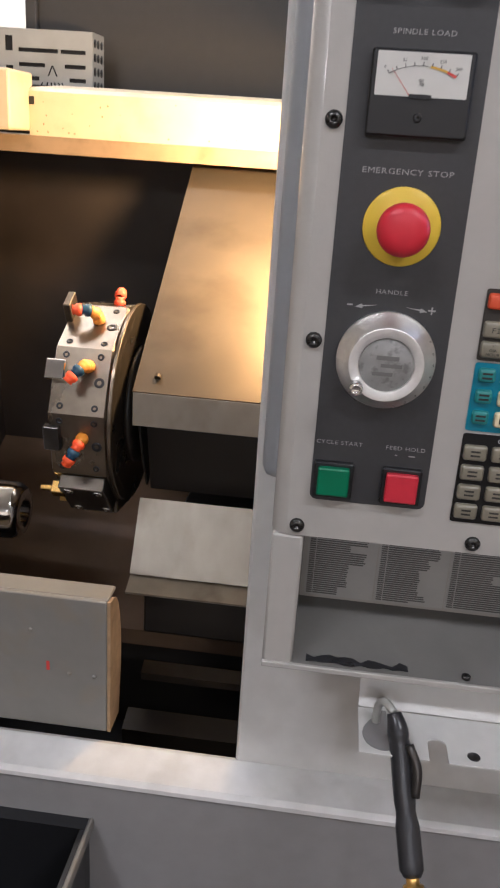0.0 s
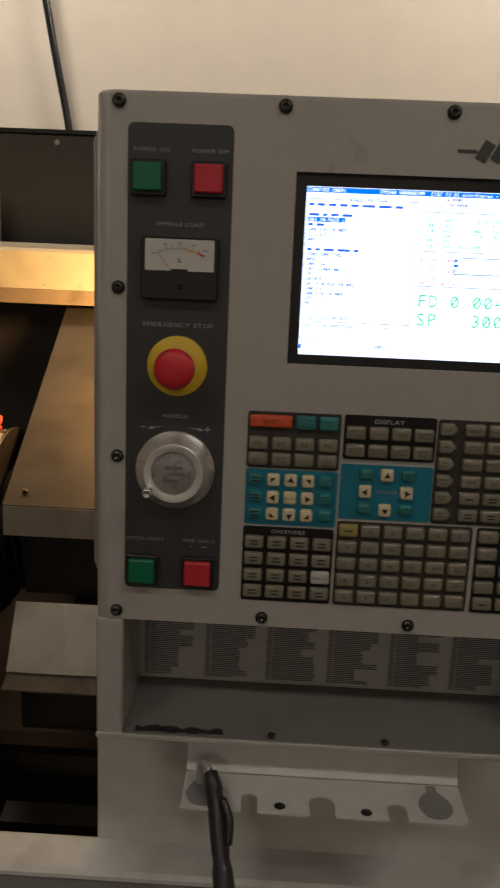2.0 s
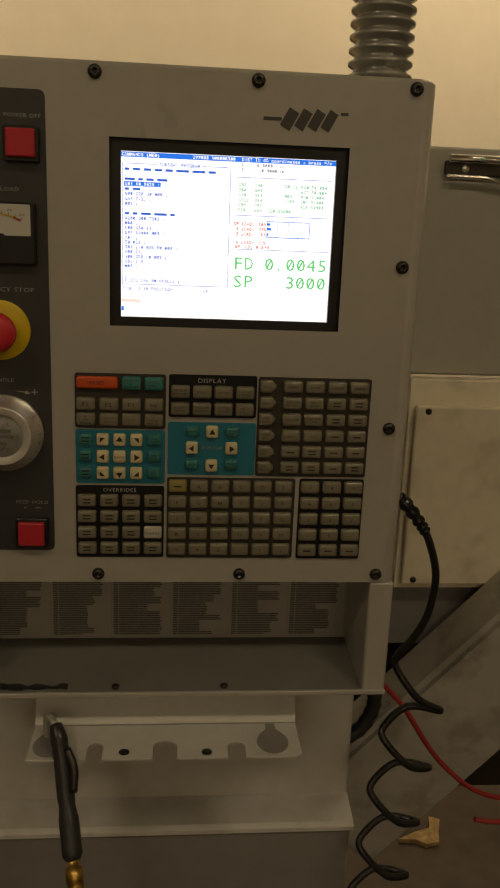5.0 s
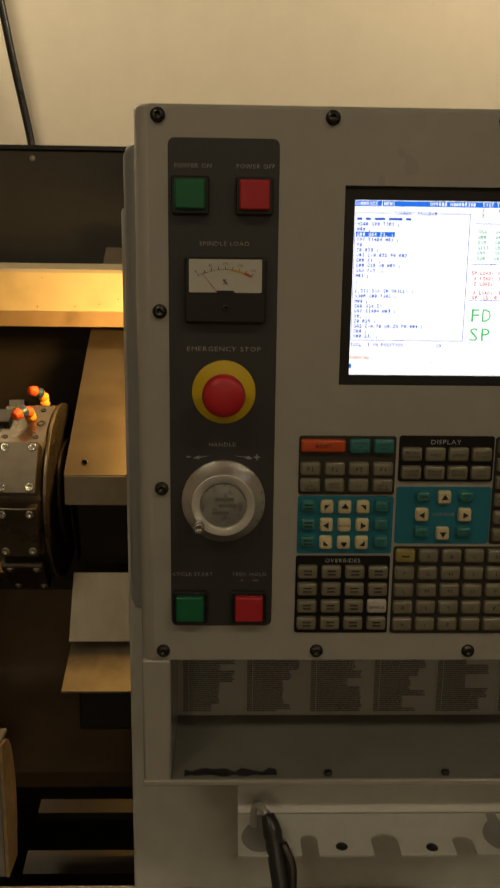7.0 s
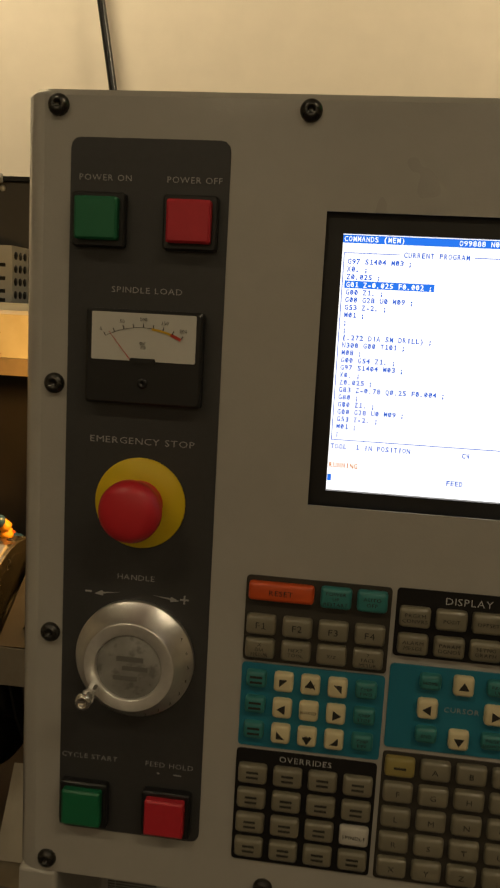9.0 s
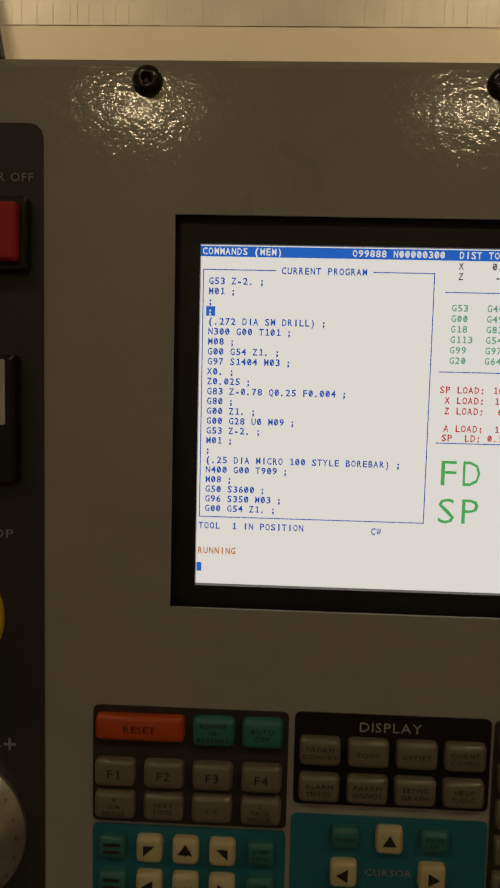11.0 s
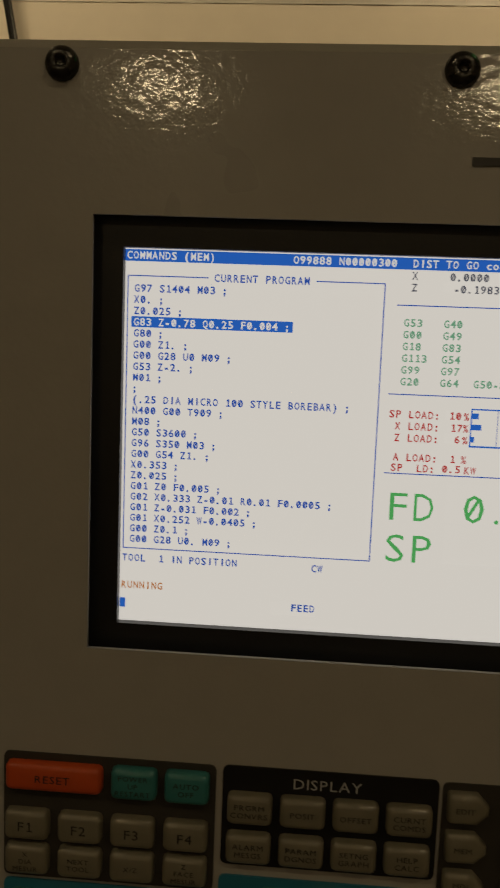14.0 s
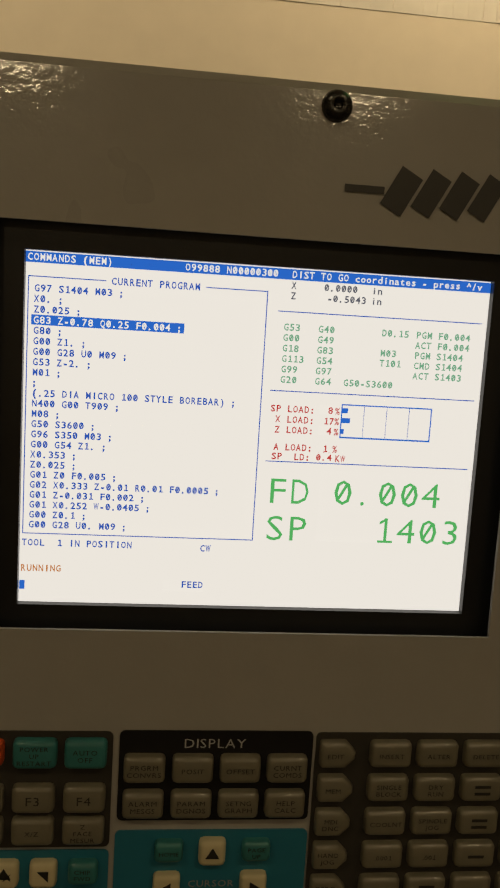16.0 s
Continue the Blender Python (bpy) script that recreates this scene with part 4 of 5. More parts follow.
# spindle load meter
bm = BM()
slab(bm, rounded(0.0235, 0.0975, 1.4885, 1.5475, 0.002), Y - 0.010, Y, bevel=0.0015)
MT = part("load_meter", bm, M["black"], PEN, "black moving-coil load meter with a white card")
part("card", slab(BM(), rounded(0.0275, 0.0935, 1.5160, 1.5455, 0.001), Y - 0.0106, Y - 0.0099), M["dial"], MT, "white meter card")
bm = BM()
ym = Y - 0.0112


def arc(bm, a0, a1, r0, r1, mi):
    n = 10
    for i in range(n):
        a, b = radians(a0 + (a1 - a0) * i / n), radians(a0 + (a1 - a0) * (i + 1) / n)
        v = [bm.verts.new((0.0605 + r * math.sin(t), ym, 1.4857 + r * math.cos(t))) for r, t in ((r0, a), (r0, b), (r1, b), (r1, a))]
        bm.faces.new(v).material_index = mi


arc(bm, -28, 6, 0.0509, 0.0512, 0)
arc(bm, 6, 20, 0.0500, 0.0514, 1)
arc(bm, 20, 28, 0.0496, 0.0514, 2)
for a in range(-28, 29, 7):
    arc(bm, a - 0.3, a + 0.3, 0.0512, 0.0535, 0)
for tx, a in (("0", -29), ("50", -14), ("100", 0), ("150", 14), ("200", 27)):
    write(bm, tx, 0.0605 + 0.0556 * math.sin(radians(a)), ym, 1.4857 + 0.0550 * math.cos(radians(a)), 0.0021, 0, anchor="c")
write(bm, "%", 0.0605, ym, 1.5235, 0.0045, 0, anchor="c")
part("scale", fixed(bm), [M["ink"], M["amber"], M["redink"]], MT, "printed scale with amber and red ends")
bm = BM()
v = [bm.verts.new(p) for p in ((0.0525, ym - 0.0006, 1.5165), (0.0532, ym - 0.0006, 1.5165), (0.0388, ym - 0.0006, 1.5338), (0.0384, ym - 0.0006, 1.5338))]
bm.faces.new(v)
part("needle", fixed(bm), M["redink"], MT, "thin red needle")
part("needle_cover", slab(BM(), rounded(0.0525, 0.0685, 1.5150, 1.5178, 0.0008), Y - 0.0118, Y - 0.0095), M["black"], MT)
bm = BM()
lathe(bm, pose(0.0605, Y - 0.0100, 1.5020, 90, 0, 0), [(0.0034, 0), (0.0030, 0.0010), (0.0008, 0.0010), (0.0008, 0.0002), (0, 0.0002)], 14)
part("zero_screw", bm, M["black"], MT)

# emergency stop
ES = thing("emergency_stop", (0.0595, Y, 1.4235), "red mushroom emergency stop on a yellow ring", "emergency button")
EM = pose(0.0595, Y - 0.0008, 1.4235, 90, 0, 0)
bm = BM()
lathe(bm, EM, [(0.0300, 0), (0.0300, 0.0012), (0.0293, 0.0020), (0.012, 0.0022), (0, 0.0022)], 48)
part("ring", bm, M["yellow"], ES, "flat yellow backing ring")
bm = BM()
lathe(bm, EM, [(0.0155, 0.0022), (0.0150, 0.018)], 32)
part("collar", bm, M["mushroom"], ES)
bm = BM()
lathe(bm, EM, [(0.0150, 0.0181), (0.0188, 0.019), (0.0198, 0.0215), (0.0198, 0.0265), (0.0186, 0.0302), (0.0160, 0.0326), (0.0122, 0.0341), (0.0080, 0.0347), (0.004, 0.0350), (0, 0.0351)], 48)
part("mushroom_cap", bm, M["mushroom"], ES, "glossy red mushroom cap")

# handwheel
HW_ = thing("handwheel", (0.0595, Y, 1.3160), "turned aluminium pulse handwheel with a small crank knob", "handwheel")
HM = pose(0.0597, Y - 0.0008, 1.3175, 90, 0, 0) @ Matrix.Diagonal((1, 1, 0.86, 1))
bm = BM()
lathe(bm, HM, [(0.0400, 0), (0.0403, 0.0005), (0.0403, 0.0045), (0.0400, 0.0050), (0.0397, 0.0052), (0.0312, 0.0192), (0.0308, 0.0199)], 64)
part("wheel", bm, M["aluminium"], HW_, "polished aluminium wheel")
bm = BM()
lathe(bm, HM, [(0.0308, 0.0199), (0.0306, 0.0204), (0.0301, 0.0212), (0.0297, 0.0214), (0.0295, 0.0214), (0.0228, 0.0214), (0.0226, 0.0213), (0.0222, 0.0208), (0.0220, 0.0192), (0.0219, 0.0190)], 64)
part("rim_face", bm, M["ringface"], HW_, "satin flat ring")
bm = BM()
lathe(bm, HM, [(0.0220, 0.0190), (0.0215, 0.0195), (0, 0.0197)], 40)
part("cap_label", bm, M["cap"], HW_, "worn grey cap label")
bm = BM()
for q in ((-0.008, 0.010, 0.004, 0.0075), (-0.004, 0.013, -0.002, 0.001), (-0.010, 0.006, -0.009, -0.006)):
    flat(bm, 0.0595 + q[0], 0.0595 + q[1], 1.3175 + q[2], 1.3175 + q[3], Y - 0.0008 - 0.0174)
part("cap_print", bm, M["capmark"], HW_, "worn illegible print")
KN = pose(0.0597 - 0.0225, Y - 0.0008 - 0.0172, 1.3175 - 0.0155, 90, 0, 0)
bm = BM()
lathe(bm, KN, [(0.0042, 0), (0.0036, 0.002), (0.0036, 0.014), (0.0052, 0.016), (0.0055, 0.022), (0.0046, 0.0245), (0.0030, 0.0250), (0.0024, 0.0235), (0, 0.0235)], 20)
part("crank_knob", bm, M["chrome"], HW_, "chrome crank knob")
for k in range(24):
    if k % 3 == 0:
        a = radians(-75 + 5 * k)
        bm = BM()
        write(bm, str(k // 3 % 10), 0, 0, 0, 0.0022)
        bmesh.ops.transform(bm, matrix=Matrix.Translation((0.0595 + 0.0373 * math.cos(a), Y - 0.0108, 1.3175 + 0.0373 * math.sin(a))), verts=bm.verts)
        part("graduation", bm, M["ink"], HW_)

# ---- keypad ----
PADS = {}


def pad(name, x0, x1, z0, z1, mat, label):
    PADS[name] = part("keypad_field", slab(BM(), rounded(x0, x1, z0, z1, 0.0025), Y - 0.0009, Y + 0.0004), M[mat], PEN, label)


pad("reset", 0.1320, 0.2255, 1.3242, 1.3822, "padgrey", "umber keypad field")
pad("jog", 0.1320, 0.2255, 1.2640, 1.3225, "padteal", "teal jog keypad field")
pad("override", 0.1315, 0.2250, 1.1800, 1.2615, "padblack", "black override keypad field")
pad("display", 0.2285, 0.3205, 1.3375, 1.3828, "padblack", "black display keypad field")
pad("cursor", 0.2280, 0.3210, 1.2745, 1.3322, "padteal", "teal cursor keypad field")
pad("mode", 0.3220, 0.4425, 1.2740, 1.3822, "padgrey", "umber mode keypad field")
pad("alpha", 0.2280, 0.3665, 1.1795, 1.2715, "padgrey", "umber letter keypad field")
pad("number", 0.3710, 0.4420, 1.1790, 1.2715, "padblack", "black number keypad field")
KEY_MESHES = {}


def cushion(bm, outline, w, h):
    """A moulded key: upright sides, a round shoulder and a slightly domed face."""
    loops = []
    for inset, y in ((0.0, 0.0), (0.0001, -0.0028), (0.0005, -0.0038), (0.0013, -0.0044), (0.0024, -0.0047)):
        loops.append([bm.verts.new((w / 2 + (px - w / 2) * (1 - 2 * inset / w), y, -h / 2 + (pz + h / 2) * (1 - 2 * inset / h))) for px, pz in outline])
    k = len(outline)
    for a, b in zip(loops, loops[1:]):
        for i in range(k):
            bm.faces.new((a[i], a[(i + 1) % k], b[(i + 1) % k], b[i])).smooth = True
    bm.faces.new(loops[-1]).smooth = True


def key(field, x, z, w, h, mat, lines=(), shape="", mark=None, ink="keyink", size=0.0024):
    """One raised key with its legend; x, z: the upper left corner."""
    tag = (w, h, mat, tuple(lines), shape, mark)
    yk = Y - 0.0009
    if tag not in KEY_MESHES:
        bm = BM()
        o = rounded(0, w, -h, 0, 0.0022, 2)
        if shape == "arrow":
            o = [(w * 0.72, 0), (0.001, 0), (0, -0.001), (0, -h + 0.001), (0.001, -h), (w * 0.72, -h), (w, -h * 0.62), (w, -h * 0.38)]
        cushion(bm, o, w, h)
        yy = -0.0050
        n = len(lines)
        for i, tx in enumerate(lines):
            zc = -h / 2 + (n - 1) * 0.5 * (size + 0.0012) - i * (size + 0.0012) - size / 2
            cx = w / 2 if shape != "arrow" else w * 0.42
            if tx.startswith("="):
                flat(bm, cx - 0.004, cx + 0.004, zc + 0.0004, zc + size - 0.0004, yy, 1)
            else:
                s = size if len(tx) > 2 or n > 1 else size * 1.6
                est = sum((0.35 if c == " " else glyph(c)[2] + 0.09) for c in tx) * s / CAP
                write(bm, tx, cx, yy, zc - (s - size) / 2, s, 1, anchor="c", squeeze=min(1.1, 0.86 * w / est) if shape != "arrow" else min(1.1, 0.62 * w / est))
        if mark is not None:
            # a black arrowhead turned to the angle mark
            cx, cz, r = w / 2, -h / 2 + 0.0010 * (mark[1]), 0.0036
            a0 = radians(mark[0])
            tri = [(r, 0), (-r * 0.55, r * 0.95), (-r * 0.55, -r * 0.95)]
            if mark[2]:
                tri = [(r * 0.75, r * 0.75), (r * 0.75, -r * 0.75), (-r * 0.75, r * 0.75)]
            v = [bm.verts.new((cx + p * math.cos(a0) - q * math.sin(a0), yy, cz + p * math.sin(a0) + q * math.cos(a0))) for p, q in tri]
            bm.faces.new(v).material_index = 1
        fixed(bm)
        me = bpy.data.meshes.new("key")
        bm.to_mesh(me)
        bm.free()
        me.materials.append(M[mat])
        me.materials.append(M[ink])
        KEY_MESHES[tag] = me
    ob = new("key", KEY_MESHES[tag])
    ob.parent = PADS[field]
    ob.location = Vector((x, yk, z)) - PEN.location
    return ob


def legend(field, text, x, z, high, mat="print"):
    bm = BM()
    write(bm, text, x, Y - 0.0016, z, high, anchor="c", squeeze=1.1)
    part("legend", bm, M[mat], PADS[field], "white printed heading")


KW, KH = 0.0195, 0.0135
XS = (0.1335, 0.1570, 0.1802, 0.2035)
key("reset", 0.1338, 1.3790, 0.0425, 0.0125, "keyred", ("RESET",), size=0.0034)
key("reset", 0.1802, 1.3795, 0.0200, 0.0140, "keyteal", ("POWER", "UP", "RESTART"), size=0.0022)
key("reset", 0.2035, 1.3795, 0.0195, 0.0140, "keyteal", ("AUTO", "OFF"))
for x, a, b in zip(XS, ("F1", "F2", "F3", "F4"), (("X", "DIA", "MESUR"), ("NEXT", "TOOL"), ("X/Z",), ("Z", "FACE", "MESUR"))):
    key("reset", x, 1.3570, KW, KH, "key", (a,), size=0.0027)
    key("reset", x, 1.3408, KW, KH, "key", b, size=0.0022)
for r, z in enumerate((1.3185, 1.3005, 1.2825)):
    key("jog", 0.1355, z, 0.0135, 0.0115, "keyteal", ("=", "="))
    key("jog", 0.2068, z, 0.0140, 0.0115, "keyteal", (("CHIP", "FWD"), ("CHIP", "STOP"), ("CHIP", "REV"))[r], size=0.0021)
jog = {(0, 0): ((), (90, 0, 1)), (0, 1): (("", "+X"), (90, 1, 0)), (0, 2): ((), (0, 0, 1)), (1, 0): (("",), (180, 0, 0)), (1, 1): (("RAPID",), None), (1, 2): (("",), (0, 0, 0)), (2, 0): ((), (180, 0, 1)), (2, 1): (("-X", ""), (270, -1, 0)), (2, 2): ((), (270, 0, 1))}
for (r, c), (tx, mk) in jog.items():
    key("jog", (0.1538, 0.1713, 0.1890)[c], (1.3188, 1.3005, 1.2825)[r], 0.0128, 0.0132, "keycream", [t for t in tx if t], mark=mk, size=0.0022)
for r, z in enumerate((1.2520, 1.2340, 1.2160, 1.1980)):
    for c, x in enumerate(XS):
        if r == 2 and c == 3:
            key("override", x, z, KW, KH, "keylight", ("SPINDLE",), size=0.0025)
        else:
            key("override", x, z, KW, KH, "key", ("=", "="))
legend("override", "OVERRIDES", 0.1780, 1.2548, 0.0040)
legend("display", "DISPLAY", 0.2735, 1.3747, 0.0046)
D1 = (("PRGRM", "CONVRS"), ("POSIT",), ("OFFSET",), ("CURNT", "COMDS"))
D2 = (("ALARM", "MESGS"), ("PARAM", "DGNOS"), ("SETNG", "GRAPH"), ("HELP", "CALC"))
for x, a, b in zip((0.2308, 0.2535, 0.2760, 0.2985), D1, D2):
    key("display", x, 1.3718, KW, KH, "key", a)
    key("display", x, 1.3538, KW, KH, "key", b)
for x, z, tx in ((0.2470, 1.3283, ("HOME",)), (0.2890, 1.3283, ("PAGE", "UP")), (0.2470, 1.2922, ("END",)), (0.2885, 1.2922, ("PAGE", "DOWN"))):
    key("cursor", x, z, 0.0138, 0.0105, "keyteal", tx, size=0.0021)
for x, z, a in ((0.2682, 1.3290, 90), (0.2470, 1.3113, 180), (0.2890, 1.3113, 0), (0.2682, 1.2922, 270)):
    key("cursor", x, z, 0.0130, 0.0132, "keycream", (), mark=(a, 0, 0))
legend("cursor", "CURSOR", 0.2752, 1.3030, 0.0034, "greyprint")
ZR = [1.3792 - 0.01765 * r for r in range(6)]
MODE = (("EDIT",), ("MEM",), ("MDI", "DNC"), ("HAND", "JOG"), ("ZERO", "RET"), ("LIST", "PROG"))
GRID = ((("INSERT",), ("ALTER",), ("DELETE",), ("UNDO",)), (("SINGLE", "BLOCK"), ("DRY", "RUN"), ("=", "="), ("=", "=")), (("COOLNT",), ("SPINDLE", "JOG"), ("=", "="), ("=", "=")), ((".0001",), (".001",), ("=",), ("=",)), (("=",), ("=", "="), ("=",), ("=",)), (("=", "="), ("=", "="), ("=",), ("=", "=")))
for r, z in enumerate(ZR):
    key("mode", 0.3238, z, 0.0172, 0.0132, "key", MODE[r], shape="arrow", size=0.0023)
    for c, x in enumerate((0.3484, 0.3718, 0.3955, 0.4192)):
        key("mode", x, z, KW + 0.0008, KH - 0.0005, "key", GRID[r][c], size=0.0023)
ALPHA = ("=ABCDE", "FGHIJK", "LMNOPQ", "RSTUVW", "XYZ;()")
for r in range(5):
    z = 1.2692 - 0.0180 * r
    for c in range(6):
        ch = ALPHA[r][c]
        key("alpha", 0.2296 + 0.02285 * c, z, KW, KH, "keyshift" if ch == "=" else "key", (ch,), size=0.0024)
NUM = ("789", "456", "123", "-0.", "===")
for r in range(5):
    z = 1.2692 - 0.0182 * r
    for c in range(3):
        key("number", 0.3725 + 0.0238 * c, z, KW + 0.0008, KH, "key", (NUM[r][c],), size=0.0024)

# ---- screen ----
LCD = thing("lcd_monitor", (0.285, 0.76, 1.431), "colour screen lit white with blue program text", "screen")
U0, U1, V0, V1 = 0.1785, 0.3922, 1.4395, 1.6005
CW_, RH_ = (U1 - U0) / 80, (V1 - V0) * 14 / 480
bm = BM()
holed(bm, SX0 - 0.03, SX1 + 0.03, SZ0 - 0.03, SZ1 + 0.03, [(U0, U1, V0, V1)], 0.7495, 0.7535)
part("bezel", bm, M["black"], LCD, "black inner bezel")
part("surround", box(BM(), SX0 + 0.0005, SX1 - 0.0005, 0.7605, 0.7615, SZ0 + 0.0005, SZ1 - 0.0005), M["black"], LCD)
YP, YT, YL, YB = 0.7536, 0.7532, 0.7549, 0.7582


def col(c):
    return U0 + c * CW_


def row(r):
    """The baseline of a text row."""
    return V1 - (r + 0.82) * RH_


def window(c0, c1, r0, r1):
    return (col(c0), col(c1), V1 - r1 * RH_, V1 - r0 * RH_)


WINDOWS = {
    "listing": window(0.6, 40.3, 2.95, 27.1),
    "z_value": window(49.5, 58.0, 2.08, 3.0),
    "sp_load": window(51.0, 53.6, 13.2, 14.1),
    "z_load": window(51.0, 53.6, 15.3, 16.2),
    "kw": window(50.0, 54.0, 18.0, 18.85),
    "feed": window(52.0, 78.9, 19.8, 23.4),
    "speed": window(52.0, 78.9, 23.6, 27.2),
    "state": window(25.0, 32.2, 31.7, 32.9),
}
part("screen_mask", holed(BM(), U0, U1, V0, V1, list(WINDOWS.values()), YP, YP + 0.0008), M["white"], LCD, "white lit screen")
part("screen_back", box(BM(), U0, U1, YB, YB + 0.0005, V0, V1), M["white"], LCD, "white lit screen")
bm = BM()
flat(bm, U0, U1, V1 - 1.12 * RH_, V1 - 0.10 * RH_, YT + 0.0002)
part("title_bar", bm, M["lcdblue"], LCD, "blue title bar")
CH = RH_ * 0.66


def screen_text(items, mat, y=YT, high=CH, pitch=None, weight=0.018):
    for c, r, tx in items:
        bm = BM()
        write(bm, tx, col(c), y, row(r), high, pitch=pitch or CW_, slash=True, weight=weight)
        part("text_line", bm, M[mat], LCD)


screen_text([(0.2, 0.1, "COMMANDS (MEM)"), (26.2, 0.1, "O99888 N00000300"), (44.5, 0.1, "DIST TO GO coordinates - press ^/v")], "white")
screen_text([(14, 1.9, "CURRENT PROGRAM"), (0.3, 27.7, "TOOL  1 IN POSITION"), (31.2, 27.8, "CW")], "lcdtext")
screen_text([(0.2, 30.3, "RUNNING")], "lcdorange")
screen_text([(44.5, 1.15, "X"), (50.2, 1.15, "0.0000"), (58.6, 1.15, "in"), (44.5, 2.15, "Z"), (58.6, 2.15, "in")], "lcdgrey")
screen_text([(43.6, 5.2 + 1.03 * i, g) for i, g in enumerate(("G53", "G00", "G18", "G113", "G99", "G20"))] + [(49.7, 5.2 + 1.03 * i, g) for i, g in enumerate(("G40", "G49", "G83", "G54", "G97", "G64"))]
            + [(61.0, 5.2, "D0.15"), (61.0, 7.2, "M03"), (61.0, 8.2, "T101"), (54.8, 10.35, "G50-S3600")] + [(67.2, 5.2 + 1.02 * i, g) for i, g in enumerate(("PGM F0.004", "ACT F0.004", "PGM S1404", "CMD S1404", "ACT S1403"))], "lcddim")
screen_text([(42.2, 13.25, "SP LOAD:"), (43.2, 14.3, "X LOAD:"), (51.8, 14.3, "17"), (43.2, 15.35, "Z LOAD:"), (43.2, 17.1, "A LOAD:"), (52.0, 17.1, "1"), (42.9, 18.05, "SP  LD:"), (54.3, 18.05, "KW"),
             (53.7, 13.25, "%"), (53.7, 14.3, "%"), (53.7, 15.35, "%"), (53.7, 17.1, "%")], "lcdred")
def rule(c0, c1, r0, r1, mat="lcdtext"):
    bm = BM()
    flat(bm, col(c0), col(c1), V1 - r1 * RH_, V1 - r0 * RH_, YT + 0.0002)
    part("ruled_line" if mat == "lcdtext" else "load_bar", bm, M[mat], LCD)


T = 0.09
for q in ((0.4, 13.2, 2.35, 2.35 + T), (30.0, 40.6, 2.35, 2.35 + T), (0.4, 40.6, 27.25, 27.25 + T), (0.4, 0.56, 2.35, 27.3), (40.44, 40.6, 2.35, 27.3)):
    rule(*q)
for q in ((42.5, 79.0, 4.15, 4.15 + T), (42.0, 79.0, 11.95, 11.95 + T), (42.0, 79.0, 19.05, 19.05 + T)):
    rule(*q)
for q in ((54.9, 71.4, 13.0, 13.12), (54.9, 71.4, 16.3, 16.45), (54.9, 55.1, 13.0, 16.4), (71.2, 71.4, 13.0, 16.4)):
    rule(*q, "lcdblue")
for q in ((55.1, 56.1, 13.4, 13.9), (55.1, 56.6, 14.4, 14.9), (55.1, 55.6, 15.5, 16.0), (0.1, 1.0, 32.1, 33.0)):
    rule(*q, "lcdblue")
for c in (59.0, 63.1, 67.2):
    rule(c, c + 0.08, 13.1, 16.3)
screen_text([(42.2, 22.55, "FD"), (42.2, 26.4, "SP")], "lcdgreen", YT, RH_ * 2.6, CW_ * 4.1, -0.006)

PROGRAM = {
    -12: "=34", -11: ";", -10: "=14", -9: "G01 X0.9625 ;", -8: "=5", -7: "G00 G28 U0 M09 ;", -6: "G53 Z-2. ;", -5: "M01 ;", -4: ";", -3: "=20", -2: "N200 G00 T202 ;", -1: "M08 ;",
    0: "G00 G54 Z1. ;", 1: "G97 S1404 M03 ;", 2: "X0. ;", 3: "Z0.025 ;", 4: "G01 Z-0.025 F0.002 ;", 5: "G00 Z1. ;", 6: "G00 G28 U0 M09 ;", 7: "G53 Z-2. ;", 8: "M01 ;", 9: ";", 10: ";",
    11: "(.272 DIA SM DRILL) ;", 12: "N300 G00 T101 ;", 13: "M08 ;", 14: "G00 G54 Z1. ;", 15: "G97 S1404 M03 ;", 16: "X0. ;", 17: "Z0.025 ;", 18: "G83 Z-0.78 Q0.25 F0.004 ;", 19: "G80 ;", 20: "G00 Z1. ;",
    21: "G00 G28 U0 M09 ;", 22: "G53 Z-2. ;", 23: "M01 ;", 24: ";", 25: "(.25 DIA MICRO 100 STYLE BOREBAR) ;", 26: "N400 G00 T909 ;", 27: "M08 ;", 28: "G50 S3600 ;", 29: "G96 S350 M03 ;", 30: "G00 G54 Z1. ;",
    31: "X0.353 ;", 32: "Z0.025 ;", 33: "G01 Z0 F0.005 ;", 34: "G02 X0.333 Z-0.01 R0.01 F0.0005 ;", 35: "G01 Z-0.031 F0.002 ;", 36: "G01 X0.252 W-0.0405 ;", 37: "G00 Z0.1 ;", 38: "G00 G28 U0. M09 ;",
}
# the line in execution, from each time on
STEPS = [(0.0, -9), (5.2, -2), (6.85, 0), (7.92, 3), (8.72, 4), (9.65, 6), (10.9, 10), (11.6, 12), (12.1, 14), (12.42, 16), (13.36, 18)]
ACTIVE = {i for _, i in STEPS}
# the listing lies with line 0 in the fourth row; it is slid up and down behind the mask
ROW0 = 2.97 + 3
LIST_AT = Vector((col(1.3), YL, row(ROW0)))
LISTINGS = []
for lines in (range(-12, 0), range(0, 39)):
    bm = BM()
    for i in lines:
        tx = PROGRAM[i]
        if i in ACTIVE:
            continue
        if tx.startswith("="):
            c = 0
            random.seed(i + 40)
            while c < int(tx[1:]):
                n = random.randint(2, 5)
                flat(bm, c * CW_, (c + n - 0.3) * CW_, -i * RH_ + 0.0003, -i * RH_ + CH * 0.8, 0)
                c += n + 1
        else:
            write(bm, tx, 0, 0, -i * RH_, CH, pitch=CW_, slash=True, weight=0.018)
    ob = finish("program_listing", bm, M["lcdtext"], None, "blue program lines on white")
    ob.parent = LCD
    ob.location = LIST_AT - LCD.location
    LISTINGS.append(ob)
FLAPS = {}
